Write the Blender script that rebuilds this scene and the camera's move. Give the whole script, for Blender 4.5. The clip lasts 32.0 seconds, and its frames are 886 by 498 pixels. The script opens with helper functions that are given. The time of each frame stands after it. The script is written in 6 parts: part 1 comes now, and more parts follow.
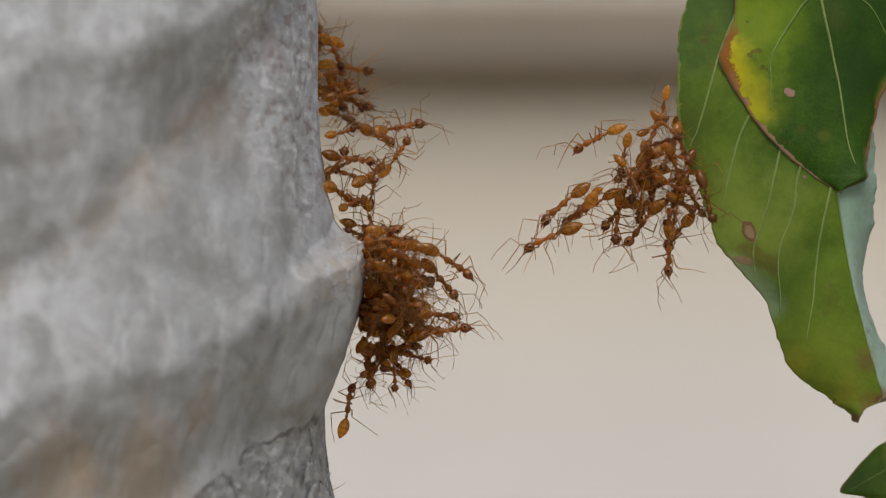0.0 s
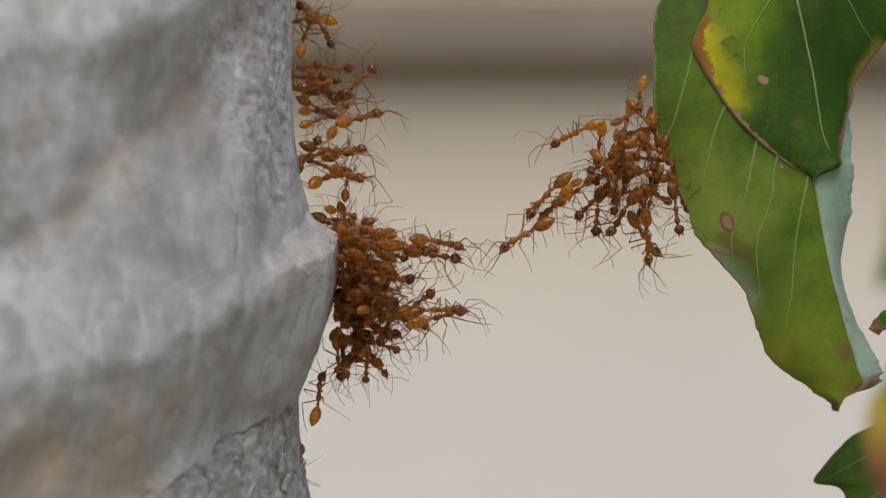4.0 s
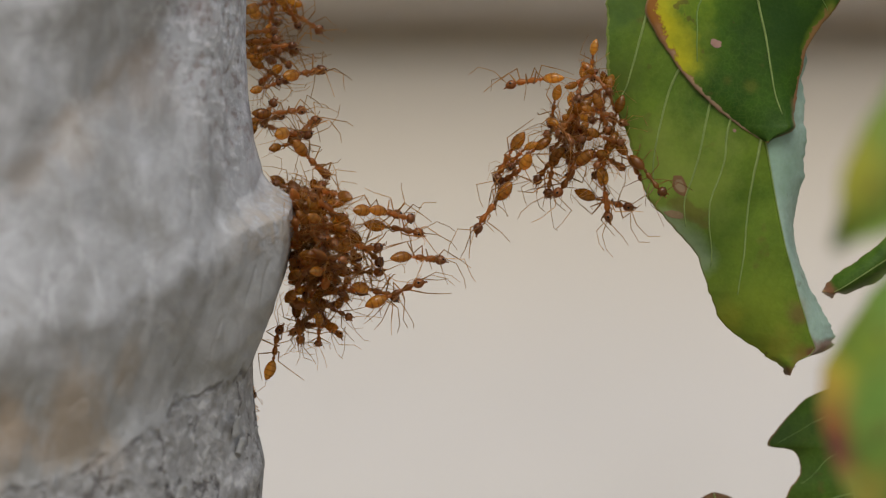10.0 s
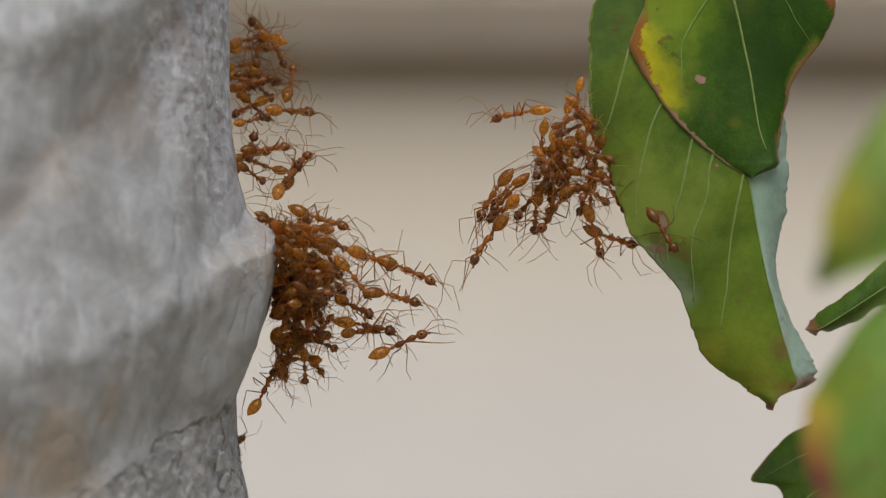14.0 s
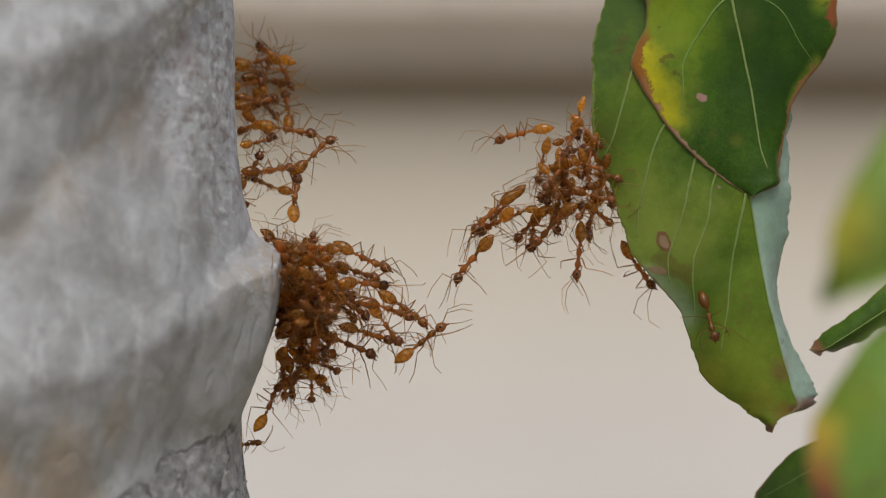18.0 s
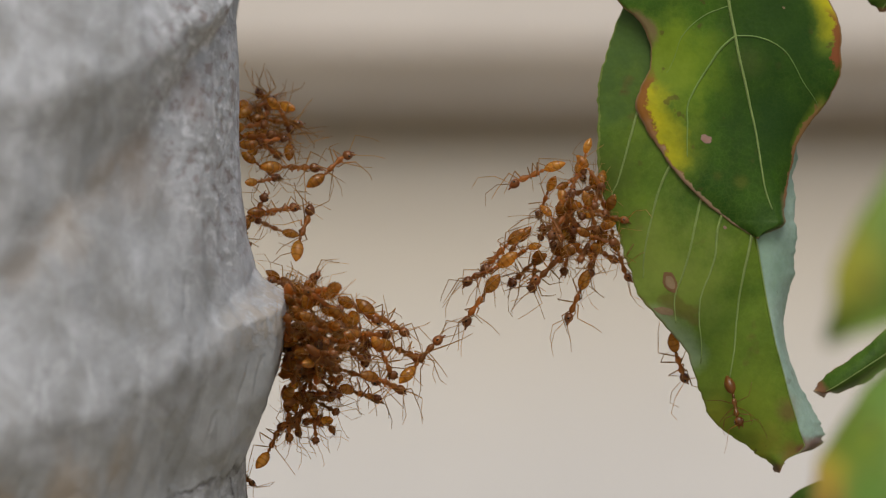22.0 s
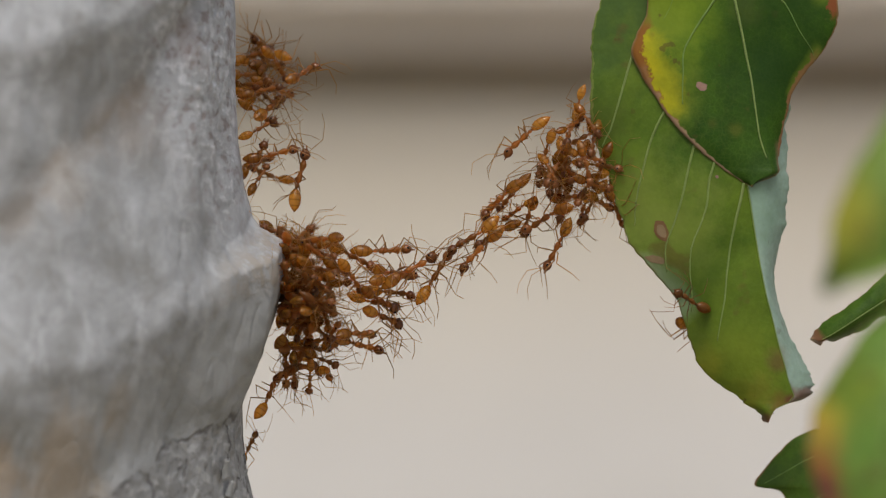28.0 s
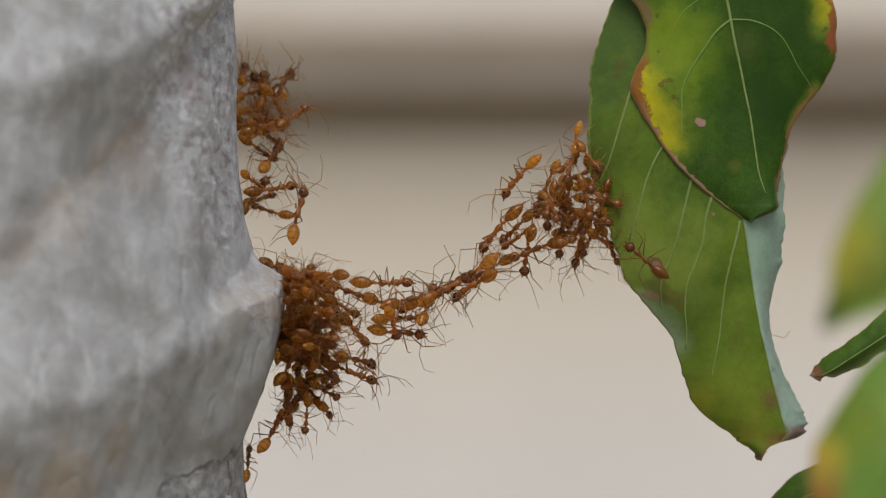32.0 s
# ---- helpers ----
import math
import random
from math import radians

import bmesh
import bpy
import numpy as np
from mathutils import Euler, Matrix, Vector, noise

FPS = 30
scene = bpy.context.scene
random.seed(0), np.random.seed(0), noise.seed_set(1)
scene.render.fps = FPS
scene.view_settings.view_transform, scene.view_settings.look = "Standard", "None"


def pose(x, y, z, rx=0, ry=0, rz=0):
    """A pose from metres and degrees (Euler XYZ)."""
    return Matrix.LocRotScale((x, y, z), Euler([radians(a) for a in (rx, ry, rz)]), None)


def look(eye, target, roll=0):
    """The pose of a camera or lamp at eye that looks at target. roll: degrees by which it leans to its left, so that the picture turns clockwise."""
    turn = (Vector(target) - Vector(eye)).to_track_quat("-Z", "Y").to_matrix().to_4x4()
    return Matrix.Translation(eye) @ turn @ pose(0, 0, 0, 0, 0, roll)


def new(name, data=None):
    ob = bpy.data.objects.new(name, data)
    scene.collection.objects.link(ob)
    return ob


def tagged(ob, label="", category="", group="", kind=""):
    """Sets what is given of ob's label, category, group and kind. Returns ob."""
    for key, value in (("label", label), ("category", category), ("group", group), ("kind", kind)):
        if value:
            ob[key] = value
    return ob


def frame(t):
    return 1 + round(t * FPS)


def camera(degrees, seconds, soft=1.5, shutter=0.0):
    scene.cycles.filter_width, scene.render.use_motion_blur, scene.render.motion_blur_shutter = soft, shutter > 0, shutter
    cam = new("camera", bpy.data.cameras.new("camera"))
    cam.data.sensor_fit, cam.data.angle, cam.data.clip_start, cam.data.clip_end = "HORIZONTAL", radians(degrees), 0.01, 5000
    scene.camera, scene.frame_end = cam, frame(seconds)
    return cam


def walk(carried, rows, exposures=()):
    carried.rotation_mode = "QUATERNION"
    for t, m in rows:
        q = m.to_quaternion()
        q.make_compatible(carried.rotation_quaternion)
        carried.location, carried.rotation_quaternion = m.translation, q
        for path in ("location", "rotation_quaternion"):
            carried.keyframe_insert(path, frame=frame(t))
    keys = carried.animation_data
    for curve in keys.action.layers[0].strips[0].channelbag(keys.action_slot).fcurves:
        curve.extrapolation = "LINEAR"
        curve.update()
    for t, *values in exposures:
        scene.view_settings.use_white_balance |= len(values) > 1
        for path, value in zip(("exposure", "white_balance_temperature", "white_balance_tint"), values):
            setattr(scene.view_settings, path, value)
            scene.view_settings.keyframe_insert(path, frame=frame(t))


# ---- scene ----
# World: the camera stands still and pans; x to the right, y away from it, z up.
MM = 0.001
EYE = Vector((0.0, -0.7169, 0.0))
cam = camera(10, 32.0, soft=1.3)
cam.data.dof.use_dof = True
cam.data.dof.focus_distance = 0.7169
cam.data.dof.aperture_fstop = 20.0
# seconds, and where the axis meets the plane of the bridge (mm across, mm up)
PATH = [
    (0, -9.31, 6.62), (0.5, -8.94, 6.62), (1, -8.70, 6.74), (1.5, -8.58, 6.74), (2, -8.09, 6.25), (2.5, -7.35, 6.07),
    (3, -6.86, 5.63), (3.5, -6.25, 5.51), (5.5, -3.68, 3.18), (6, -3.06, 2.45), (6.5, -2.76, 1.84), (7, -2.39, 1.35),
    (7.5, -1.59, 0.98), (8, -1.10, 0.67), (8.5, -0.61, 0.37), (9, -0.00, 0.00), (9.5, 0.49, -0.12), (10, 0.86, 0.00),
    (10.5, 1.47, 0.37), (11, 1.96, 0.86), (11.5, 2.33, 1.35), (12, 2.70, 2.21), (12.5, 2.94, 2.94), (13, 3.06, 3.68),
    (13.5, 3.18, 4.41), (14, 3.18, 5.02), (14.5, 3.30, 5.27), (16.5, 2.94, 6.19), (17, 2.82, 6.50), (17.5, 2.70, 7.10),
    (18, 2.45, 7.72), (18.5, 2.39, 8.33), (19, 2.33, 9.06), (19.5, 2.08, 9.80), (20, 1.96, 10.66), (20.5, 1.96, 11.39),
    (21, 1.90, 12.25), (21.5, 1.83, 12.92), (22, 1.83, 13.48), (22.5, 1.83, 13.60), (23, 1.84, 12.80), (23.5, 1.83, 11.33),
    (24, 1.84, 10.17), (24.5, 1.96, 8.94), (25, 2.02, 7.78), (25.5, 2.08, 6.86), (27.5, 2.26, 5.76), (28, 2.33, 6.13),
    (28.5, 2.33, 6.80), (29, 2.33, 7.47), (29.5, 2.45, 8.09), (30, 2.39, 8.82), (30.5, 2.45, 9.43), (31, 2.39, 10.05),
    (31.5, 2.33, 10.72), (32, 2.20, 11.21),
]
walk(cam, [(t, look(EYE, (a * MM, 0, b * MM))) for t, a, b in PATH])

# ---- daylight: bright overcast ----
world = bpy.data.worlds.new("sky")
scene.world = world
world.use_nodes = True
wn = world.node_tree
sky = wn.nodes.new("ShaderNodeTexSky")
sky.sky_type = "NISHITA"
sky.sun_disc = False
sky.sun_elevation = radians(59)
sky.sun_rotation = radians(177)
sky.air_density, sky.dust_density, sky.ozone_density = 1.2, 4.2, 1.0
wn.links.new(sky.outputs[0], wn.nodes["Background"].inputs[0])
wn.nodes["Background"].inputs[1].default_value = 0.11
sun = new("sun", bpy.data.lights.new("sun", "SUN"))
sun.data.energy, sun.data.angle, sun.data.color = 2.22, radians(32), (1.0, 0.962, 0.905)
sun.matrix_world = look((0.08, -1.79, 3.0), (0, 0, 0))
scene.view_settings.exposure = 0.0

# ---- materials ----
def material(name, rough=0.6, spec=0.5, coat=0.0):
    m = bpy.data.materials.new(name)
    m.use_nodes = True
    b = m.node_tree.nodes["Principled BSDF"]
    b.inputs["Roughness"].default_value = rough
    b.inputs["Specular IOR Level"].default_value = spec
    b.inputs["Coat Weight"].default_value = coat
    return m, m.node_tree.nodes, m.node_tree.links, b


def coords(n, l, scale, kind="Object"):
    tc = n.new("ShaderNodeTexCoord")
    mp = n.new("ShaderNodeMapping")
    mp.inputs["Scale"].default_value = scale
    l.new(tc.outputs[kind], mp.inputs["Vector"])
    return mp.outputs["Vector"]


def noise_tex(n, l, vec, scale, detail=6.0, rough=0.55, distort=0.0):
    t = n.new("ShaderNodeTexNoise")
    t.inputs["Scale"].default_value = scale
    t.inputs["Detail"].default_value = detail
    t.inputs["Roughness"].default_value = rough
    t.inputs["Distortion"].default_value = distort
    l.new(vec, t.inputs["Vector"])
    return t.outputs["Fac"]


def ramp(n, l, fac, stops):
    r = n.new("ShaderNodeValToRGB")
    while len(r.color_ramp.elements) < len(stops):
        r.color_ramp.elements.new(0.5)
    for e, (p, c) in zip(r.color_ramp.elements, stops):
        e.position, e.color = p, (*c, 1)
    l.new(fac, r.inputs["Fac"])
    return r.outputs["Color"]


def mix(n, l, fac, a, b, mode="MIX"):
    m = n.new("ShaderNodeMix")
    m.data_type, m.blend_type = "RGBA", mode
    for sock, val in ((m.inputs[0], fac), (m.inputs[6], a), (m.inputs[7], b)):
        if isinstance(val, (int, float)):
            sock.default_value = val
        elif isinstance(val, tuple):
            sock.default_value = (*val, 1)
        else:
            l.new(val, sock)
    return m.outputs[2]


def bump(n, l, b, height, strength, distance):
    bp = n.new("ShaderNodeBump")
    bp.inputs["Strength"].default_value = strength
    bp.inputs["Distance"].default_value = distance
    l.new(height, bp.inputs["Height"])
    l.new(bp.outputs[0], b.inputs["Normal"])
    return bp


def math_node(n, l, op, a, b=0.0):
    m = n.new("ShaderNodeMath")
    m.operation = op
    for sock, val in zip(m.inputs, (a, b)):
        if isinstance(val, (int, float)):
            sock.default_value = val
        else:
            l.new(val, sock)
    return m.outputs[0]


def blob(n, l, vec, at, radius, wobble, soft=0.5):
    """1 near a point (mm), 0 beyond a wobbling radius."""
    d = n.new("ShaderNodeVectorMath")
    d.operation = "DISTANCE"
    l.new(vec, d.inputs[0])
    d.inputs[1].default_value = [v * MM for v in at]
    f = math_node(n, l, "DIVIDE", d.outputs["Value"], radius * MM)
    f = math_node(n, l, "ADD", f, wobble)
    r = n.new("ShaderNodeMapRange")
    r.interpolation_type = "SMOOTHSTEP"
    r.inputs["From Min"].default_value, r.inputs["From Max"].default_value = 1.0, 1.0 - soft
    l.new(f, r.inputs["Value"])
    return r.outputs[0]


def field(n, name):
    """A value that the mesh carries at every corner."""
    a = n.new("ShaderNodeAttribute")
    a.attribute_name = name
    return a.outputs["Fac"]


def span(n, l, value, lo, hi):
    """0 below lo, 1 above hi (or the reverse), smooth between."""
    r = n.new("ShaderNodeMapRange")
    r.interpolation_type = "SMOOTHSTEP"
    r.inputs["From Min"].default_value, r.inputs["From Max"].default_value = lo, hi
    l.new(value, r.inputs["Value"])
    return r.outputs[0]


def make_bark():
    m, n, l, b = material("pale_bark", 0.8, 0.25)
    ob = coords(n, l, (1, 1, 1))
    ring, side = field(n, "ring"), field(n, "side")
    times = lambda *f: f[0] if len(f) == 1 else math_node(n, l, "MULTIPLY", f[0], times(*f[1:]))
    fibres = noise_tex(n, l, coords(n, l, (430, 150, 260)), 1.0, 4, 0.6, 0.6)
    streak = noise_tex(n, l, coords(n, l, (230, 90, 125)), 1.0, 5, 0.65, 0.7)
    blotch = noise_tex(n, l, coords(n, l, (130, 60, 110)), 1.0, 7, 0.68, 0.8)
    broad = noise_tex(n, l, coords(n, l, (28, 28, 34)), 1.0, 4, 0.6, 0.4)
    fine = noise_tex(n, l, coords(n, l, (1700, 1700, 1500)), 1.0, 4, 0.6)
    wander = math_node(n, l, "MULTIPLY", math_node(n, l, "SUBTRACT", noise_tex(n, l, coords(n, l, (180, 180, 180)), 1.0, 5, 0.6), 0.5), 5.0)
    level = math_node(n, l, "ADD", ring, wander)
    base = ramp(n, l, blotch, [(0.3, (0.235, 0.238, 0.236)), (0.5, (0.325, 0.337, 0.35)), (0.7, (0.425, 0.44, 0.468))])
    base = mix(n, l, 0.35, base, ramp(n, l, broad, [(0.3, (0.78, 0.77, 0.76)), (0.7, (1.12, 1.12, 1.13))]), "MULTIPLY")
    # pale streaks down the smooth stretches, dull patches between them
    base = mix(n, l, times(span(n, l, streak, 0.52, 0.68), 0.55), base, (0.5, 0.515, 0.545))
    base = mix(n, l, times(span(n, l, streak, 0.46, 0.34), 0.5), base, (0.235, 0.235, 0.225))
    col = mix(n, l, 0.2, base, ramp(n, l, fibres, [(0.3, (0.62, 0.62, 0.62)), (0.6, (1.08, 1.08, 1.08))]), "MULTIPLY")
    # undersides of the lips darkened grey-green, their shade put into the colour; older bark below them
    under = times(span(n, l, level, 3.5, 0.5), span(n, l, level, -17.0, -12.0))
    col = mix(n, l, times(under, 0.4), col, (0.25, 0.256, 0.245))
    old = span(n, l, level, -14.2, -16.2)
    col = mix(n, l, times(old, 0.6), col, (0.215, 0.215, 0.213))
    # a rough, speckled stretch on the flank
    rough_zone = blob(n, l, ob, (-33, -18, 36), 32, math_node(n, l, "MULTIPLY", math_node(n, l, "SUBTRACT", broad, 0.5), 0.8), 0.5)
    sn = noise_tex(n, l, coords(n, l, (700, 210, 560)), 1.0, 3, 0.6, 0.2)
    dark = span(n, l, sn, 0.53, 0.66)
    pale = span(n, l, sn, 0.48, 0.36)
    amount = math_node(n, l, "ADD", times(rough_zone, 0.78), 0.06)
    col = mix(n, l, times(rough_zone, 0.35), col, (0.47, 0.48, 0.5))
    col = mix(n, l, times(pale, amount), col, (0.56, 0.57, 0.595))
    col = mix(n, l, times(dark, amount), col, (0.24, 0.205, 0.2))
    # splits running down the old bark; along its upper edge they also carry the crease's shade
    cr = n.new("ShaderNodeTexVoronoi")
    cr.feature = "DISTANCE_TO_EDGE"
    wv = n.new("ShaderNodeVectorMath")
    wv.operation = "ADD"
    l.new(coords(n, l, (120, 120, 70)), wv.inputs[0])
    nz = n.new("ShaderNodeTexNoise")
    nz.inputs["Scale"].default_value = 260
    nz.inputs["Detail"].default_value = 5
    l.new(ob, nz.inputs["Vector"])
    l.new(nz.outputs["Color"], wv.inputs[1])
    l.new(wv.outputs[0], cr.inputs["Vector"])
    cr.inputs["Scale"].default_value = 1.0
    lines = span(n, l, cr.outputs["Distance"], 0.05, 0.012)
    here = span(n, l, noise_tex(n, l, ob, 130, 3, 0.5), 0.48, 0.56)
    cracks_and_crease = times(lines, here, old)
    crease_way = math_node(n, l, "ABSOLUTE", math_node(n, l, "ADD", level, 14.6))
    crease_shade = times(span(n, l, crease_way, 0.75, 0.1), span(n, l, noise_tex(n, l, ob, 210, 4, 0.6), 0.4, 0.56))
    cracks_and_crease = math_node(n, l, "MAXIMUM", cracks_and_crease, times(crease_shade, 0.8))
    col = mix(n, l, times(cracks_and_crease, 0.85), col, (0.075, 0.07, 0.07))
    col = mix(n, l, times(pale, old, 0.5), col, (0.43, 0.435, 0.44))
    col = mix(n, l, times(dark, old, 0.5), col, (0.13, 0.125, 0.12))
    wob = math_node(n, l, "MULTIPLY", math_node(n, l, "SUBTRACT", noise_tex(n, l, coords(n, l, (150, 150, 90)), 1.0, 6, 0.65), 0.5), 2.2)
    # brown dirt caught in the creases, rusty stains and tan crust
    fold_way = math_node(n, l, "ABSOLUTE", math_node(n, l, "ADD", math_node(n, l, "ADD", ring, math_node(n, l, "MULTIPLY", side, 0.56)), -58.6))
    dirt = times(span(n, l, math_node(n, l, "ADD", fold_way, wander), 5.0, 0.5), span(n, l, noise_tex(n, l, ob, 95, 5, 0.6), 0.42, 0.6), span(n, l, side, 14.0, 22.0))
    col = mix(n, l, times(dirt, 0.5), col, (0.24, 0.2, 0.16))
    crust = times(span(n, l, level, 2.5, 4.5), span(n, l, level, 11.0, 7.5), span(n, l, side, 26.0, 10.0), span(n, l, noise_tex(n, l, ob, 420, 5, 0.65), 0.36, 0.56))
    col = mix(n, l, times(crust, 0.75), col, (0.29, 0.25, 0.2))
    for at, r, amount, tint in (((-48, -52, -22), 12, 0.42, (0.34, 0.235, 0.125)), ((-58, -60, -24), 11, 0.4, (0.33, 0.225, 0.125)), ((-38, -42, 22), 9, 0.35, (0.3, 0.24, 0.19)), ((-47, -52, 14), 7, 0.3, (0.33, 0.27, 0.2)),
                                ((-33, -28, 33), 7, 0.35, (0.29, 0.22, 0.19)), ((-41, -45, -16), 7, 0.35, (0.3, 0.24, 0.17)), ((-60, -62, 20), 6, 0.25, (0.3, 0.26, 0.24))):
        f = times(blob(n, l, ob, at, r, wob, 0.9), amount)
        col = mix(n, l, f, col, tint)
    l.new(col, b.inputs["Base Color"])
    h = math_node(n, l, "ADD", times(fibres, 0.25), times(fine, 0.35))
    h = math_node(n, l, "ADD", h, times(blotch, 0.6))
    h = math_node(n, l, "ADD", h, times(streak, 0.3))
    h = math_node(n, l, "ADD", h, times(crust, 0.8))
    h = math_node(n, l, "SUBTRACT", h, times(cracks_and_crease, 1.4))
    h = math_node(n, l, "SUBTRACT", h, times(sn, math_node(n, l, "MAXIMUM", rough_zone, old), 2.0))
    bump(n, l, b, h, 0.4, 0.0006)
    return m


def make_plaster(name, dark, light, bounce_tint=None):
    """Painted render; the last argument puts warm bounced light under a ledge into the colour: its tint, and the
    heights between which it fades in.
    """
    m, n, l, b = material(name, 0.9, 0.2)
    col = ramp(n, l, noise_tex(n, l, coords(n, l, (2, 2, 2)), 1.5, 8, 0.6), [(0.3, dark), (0.7, light)])
    if bounce_tint:
        tint, low, high = bounce_tint
        sp = n.new("ShaderNodeSeparateXYZ")
        l.new(coords(n, l, (1, 1, 1)), sp.inputs[0])
        bounce_level = math_node(n, l, "ADD", sp.outputs["Z"], math_node(n, l, "MULTIPLY", noise_tex(n, l, coords(n, l, (3, 3, 1)), 1.0, 4), 0.06))
        col = mix(n, l, span(n, l, bounce_level, low, high), col, tint)
    l.new(col, b.inputs["Base Color"])
    bump(n, l, b, noise_tex(n, l, coords(n, l, (60, 60, 60)), 1.0, 6), 0.3, 0.004)
    return m


def make_leaf(name, deep, fresh, rim=0.0, spots=0.0, rough=0.38, glow=0.25, patches=(), margins=(), tip=0.0, netted=0.03):
    """Leaf blade: u runs from the left margin (0) to the right one (1), v from the tip (0) to the base (1)."""
    m, n, l, b = material(name, rough, 0.22)
    uv = coords(n, l, (1, 1, 1), "UV")
    ob = coords(n, l, (1, 1, 1))
    blotch = noise_tex(n, l, ob, 70, 5, 0.6, 0.4)
    fine = noise_tex(n, l, ob, 900, 4, 0.6)
    cell = n.new("ShaderNodeTexVoronoi")
    cell.inputs["Scale"].default_value = 1300
    l.new(ob, cell.inputs["Vector"])
    col = ramp(n, l, blotch, [(0.32, deep), (0.68, fresh)])
    col = mix(n, l, 0.25, col, ramp(n, l, fine, [(0.3, (0.5, 0.5, 0.45)), (0.7, (1.1, 1.1, 1.1))]), "MULTIPLY")
    net = n.new("ShaderNodeTexVoronoi")
    net.feature = "DISTANCE_TO_EDGE"
    net.inputs["Scale"].default_value = 1500
    l.new(ob, net.inputs["Vector"])
    mesh_lines = ramp(n, l, net.outputs["Distance"], [(0.0, (1, 1, 1)), (0.09, (0, 0, 0))])
    col = mix(n, l, math_node(n, l, "MULTIPLY", mesh_lines, 0.07), col, (0.3, 0.38, 0.08))
    col = mix(n, l, 0.4, col, ramp(n, l, noise_tex(n, l, ob, 330, 5, 0.7), [(0.35, (0.62, 0.62, 0.55)), (0.6, (1.05, 1.05, 1.05))]), "MULTIPLY")
    wide = n.new("ShaderNodeTexVoronoi")
    wide.feature = "DISTANCE_TO_EDGE"
    wide.inputs["Scale"].default_value = 360
    l.new(ob, wide.inputs["Vector"])
    veinlets = ramp(n, l, wide.outputs["Distance"], [(0.0, (1, 1, 1)), (0.07, (0, 0, 0))])
    col = mix(n, l, math_node(n, l, "MULTIPLY", veinlets, netted), col, (0.3, 0.4, 0.1))
    wob = math_node(n, l, "MULTIPLY", math_node(n, l, "SUBTRACT", noise_tex(n, l, ob, 190, 6, 0.65), 0.5), 1.5)
    ragged = math_node(n, l, "MULTIPLY", math_node(n, l, "SUBTRACT", noise_tex(n, l, ob, 620, 5, 0.7), 0.5), 3.2)
    flat = coords(n, l, (1, 0, 1))
    for at, r, amount, tint, soft in patches:
        col = mix(n, l, math_node(n, l, "MULTIPLY", blob(n, l, flat, (at[0], 0, at[2]), r, wob, soft), amount), col, tint)
    sp = n.new("ShaderNodeSeparateXYZ")
    l.new(uv, sp.inputs[0])
    for at, r, width, amount, tint, right in margins:
        # a stretch of the margin, as wide as a share of the blade
        u = math_node(n, l, "SUBTRACT", 1.0, sp.outputs["X"]) if right else sp.outputs["X"]
        u = math_node(n, l, "ADD", math_node(n, l, "DIVIDE", u, width), math_node(n, l, "ADD", math_node(n, l, "MULTIPLY", wob, 1.2), ragged) if width < 0.1 else math_node(n, l, "MULTIPLY", wob, 0.8))
        band = ramp(n, l, u, [(0.7 if width < 0.1 else 0.15, (1, 1, 1)), (1.0, (0, 0, 0))])
        here = math_node(n, l, "MULTIPLY", band, blob(n, l, flat, (at[0], 0, at[1]), r, math_node(n, l, "MULTIPLY", wob, 0.3), 0.35))
        col = mix(n, l, math_node(n, l, "MULTIPLY", here, amount), col, tint)
    if tip:
        end = math_node(n, l, "ADD", math_node(n, l, "DIVIDE", sp.outputs["Y"], tip), math_node(n, l, "MULTIPLY", wob, 0.8))
        col = mix(n, l, ramp(n, l, end, [(0.6, (1, 1, 1)), (1.0, (0, 0, 0))]), col, (0.2, 0.1, 0.05))
    if rim:
        side = math_node(n, l, "MINIMUM", sp.outputs["X"], math_node(n, l, "SUBTRACT", 1.0, sp.outputs["X"]))
        side = math_node(n, l, "MINIMUM", side, math_node(n, l, "MULTIPLY", sp.outputs["Y"], 1.2))
        side = math_node(n, l, "ADD", side, math_node(n, l, "MULTIPLY", wob, rim * 0.6))
        brn = ramp(n, l, math_node(n, l, "DIVIDE", side, rim), [(0.3, (1, 1, 1)), (0.8, (0, 0, 0))])
        col = mix(n, l, brn, col, (0.27, 0.17, 0.08))
    if spots:
        sn = noise_tex(n, l, ob, 160, 3, 0.5)
        sm = ramp(n, l, sn, [(0.70 - 0.05 * spots, (0, 0, 0)), (0.76 - 0.05 * spots, (1, 1, 1))])
        col = mix(n, l, math_node(n, l, "MULTIPLY", sm, 0.5), col, (0.14, 0.09, 0.03))
        specks = ramp(n, l, noise_tex(n, l, ob, 480, 3, 0.5), [(0.66, (0, 0, 0)), (0.7, (1, 1, 1))])
        some = ramp(n, l, noise_tex(n, l, ob, 60, 2, 0.5), [(0.48, (0, 0, 0)), (0.6, (1, 1, 1))])
        col = mix(n, l, math_node(n, l, "MULTIPLY", math_node(n, l, "MULTIPLY", specks, some), 0.6), col, (0.1, 0.06, 0.02))
    l.new(col, b.inputs["Base Color"])
    h = math_node(n, l, "ADD", fine, math_node(n, l, "MULTIPLY", cell.outputs["Distance"], 0.8))
    h = math_node(n, l, "ADD", h, math_node(n, l, "MULTIPLY", noise_tex(n, l, ob, 240, 3, 0.5), 3.0))
    bump(n, l, b, h, 0.25, 0.00014)
    tr = n.new("ShaderNodeBsdfTranslucent")
    l.new(mix(n, l, 1.0, col, (1.0, 1.15, 0.35), "MULTIPLY"), tr.inputs["Color"])
    ms = n.new("ShaderNodeMixShader")
    ms.inputs[0].default_value = glow
    l.new(b.outputs[0], ms.inputs[1])
    l.new(tr.outputs[0], ms.inputs[2])
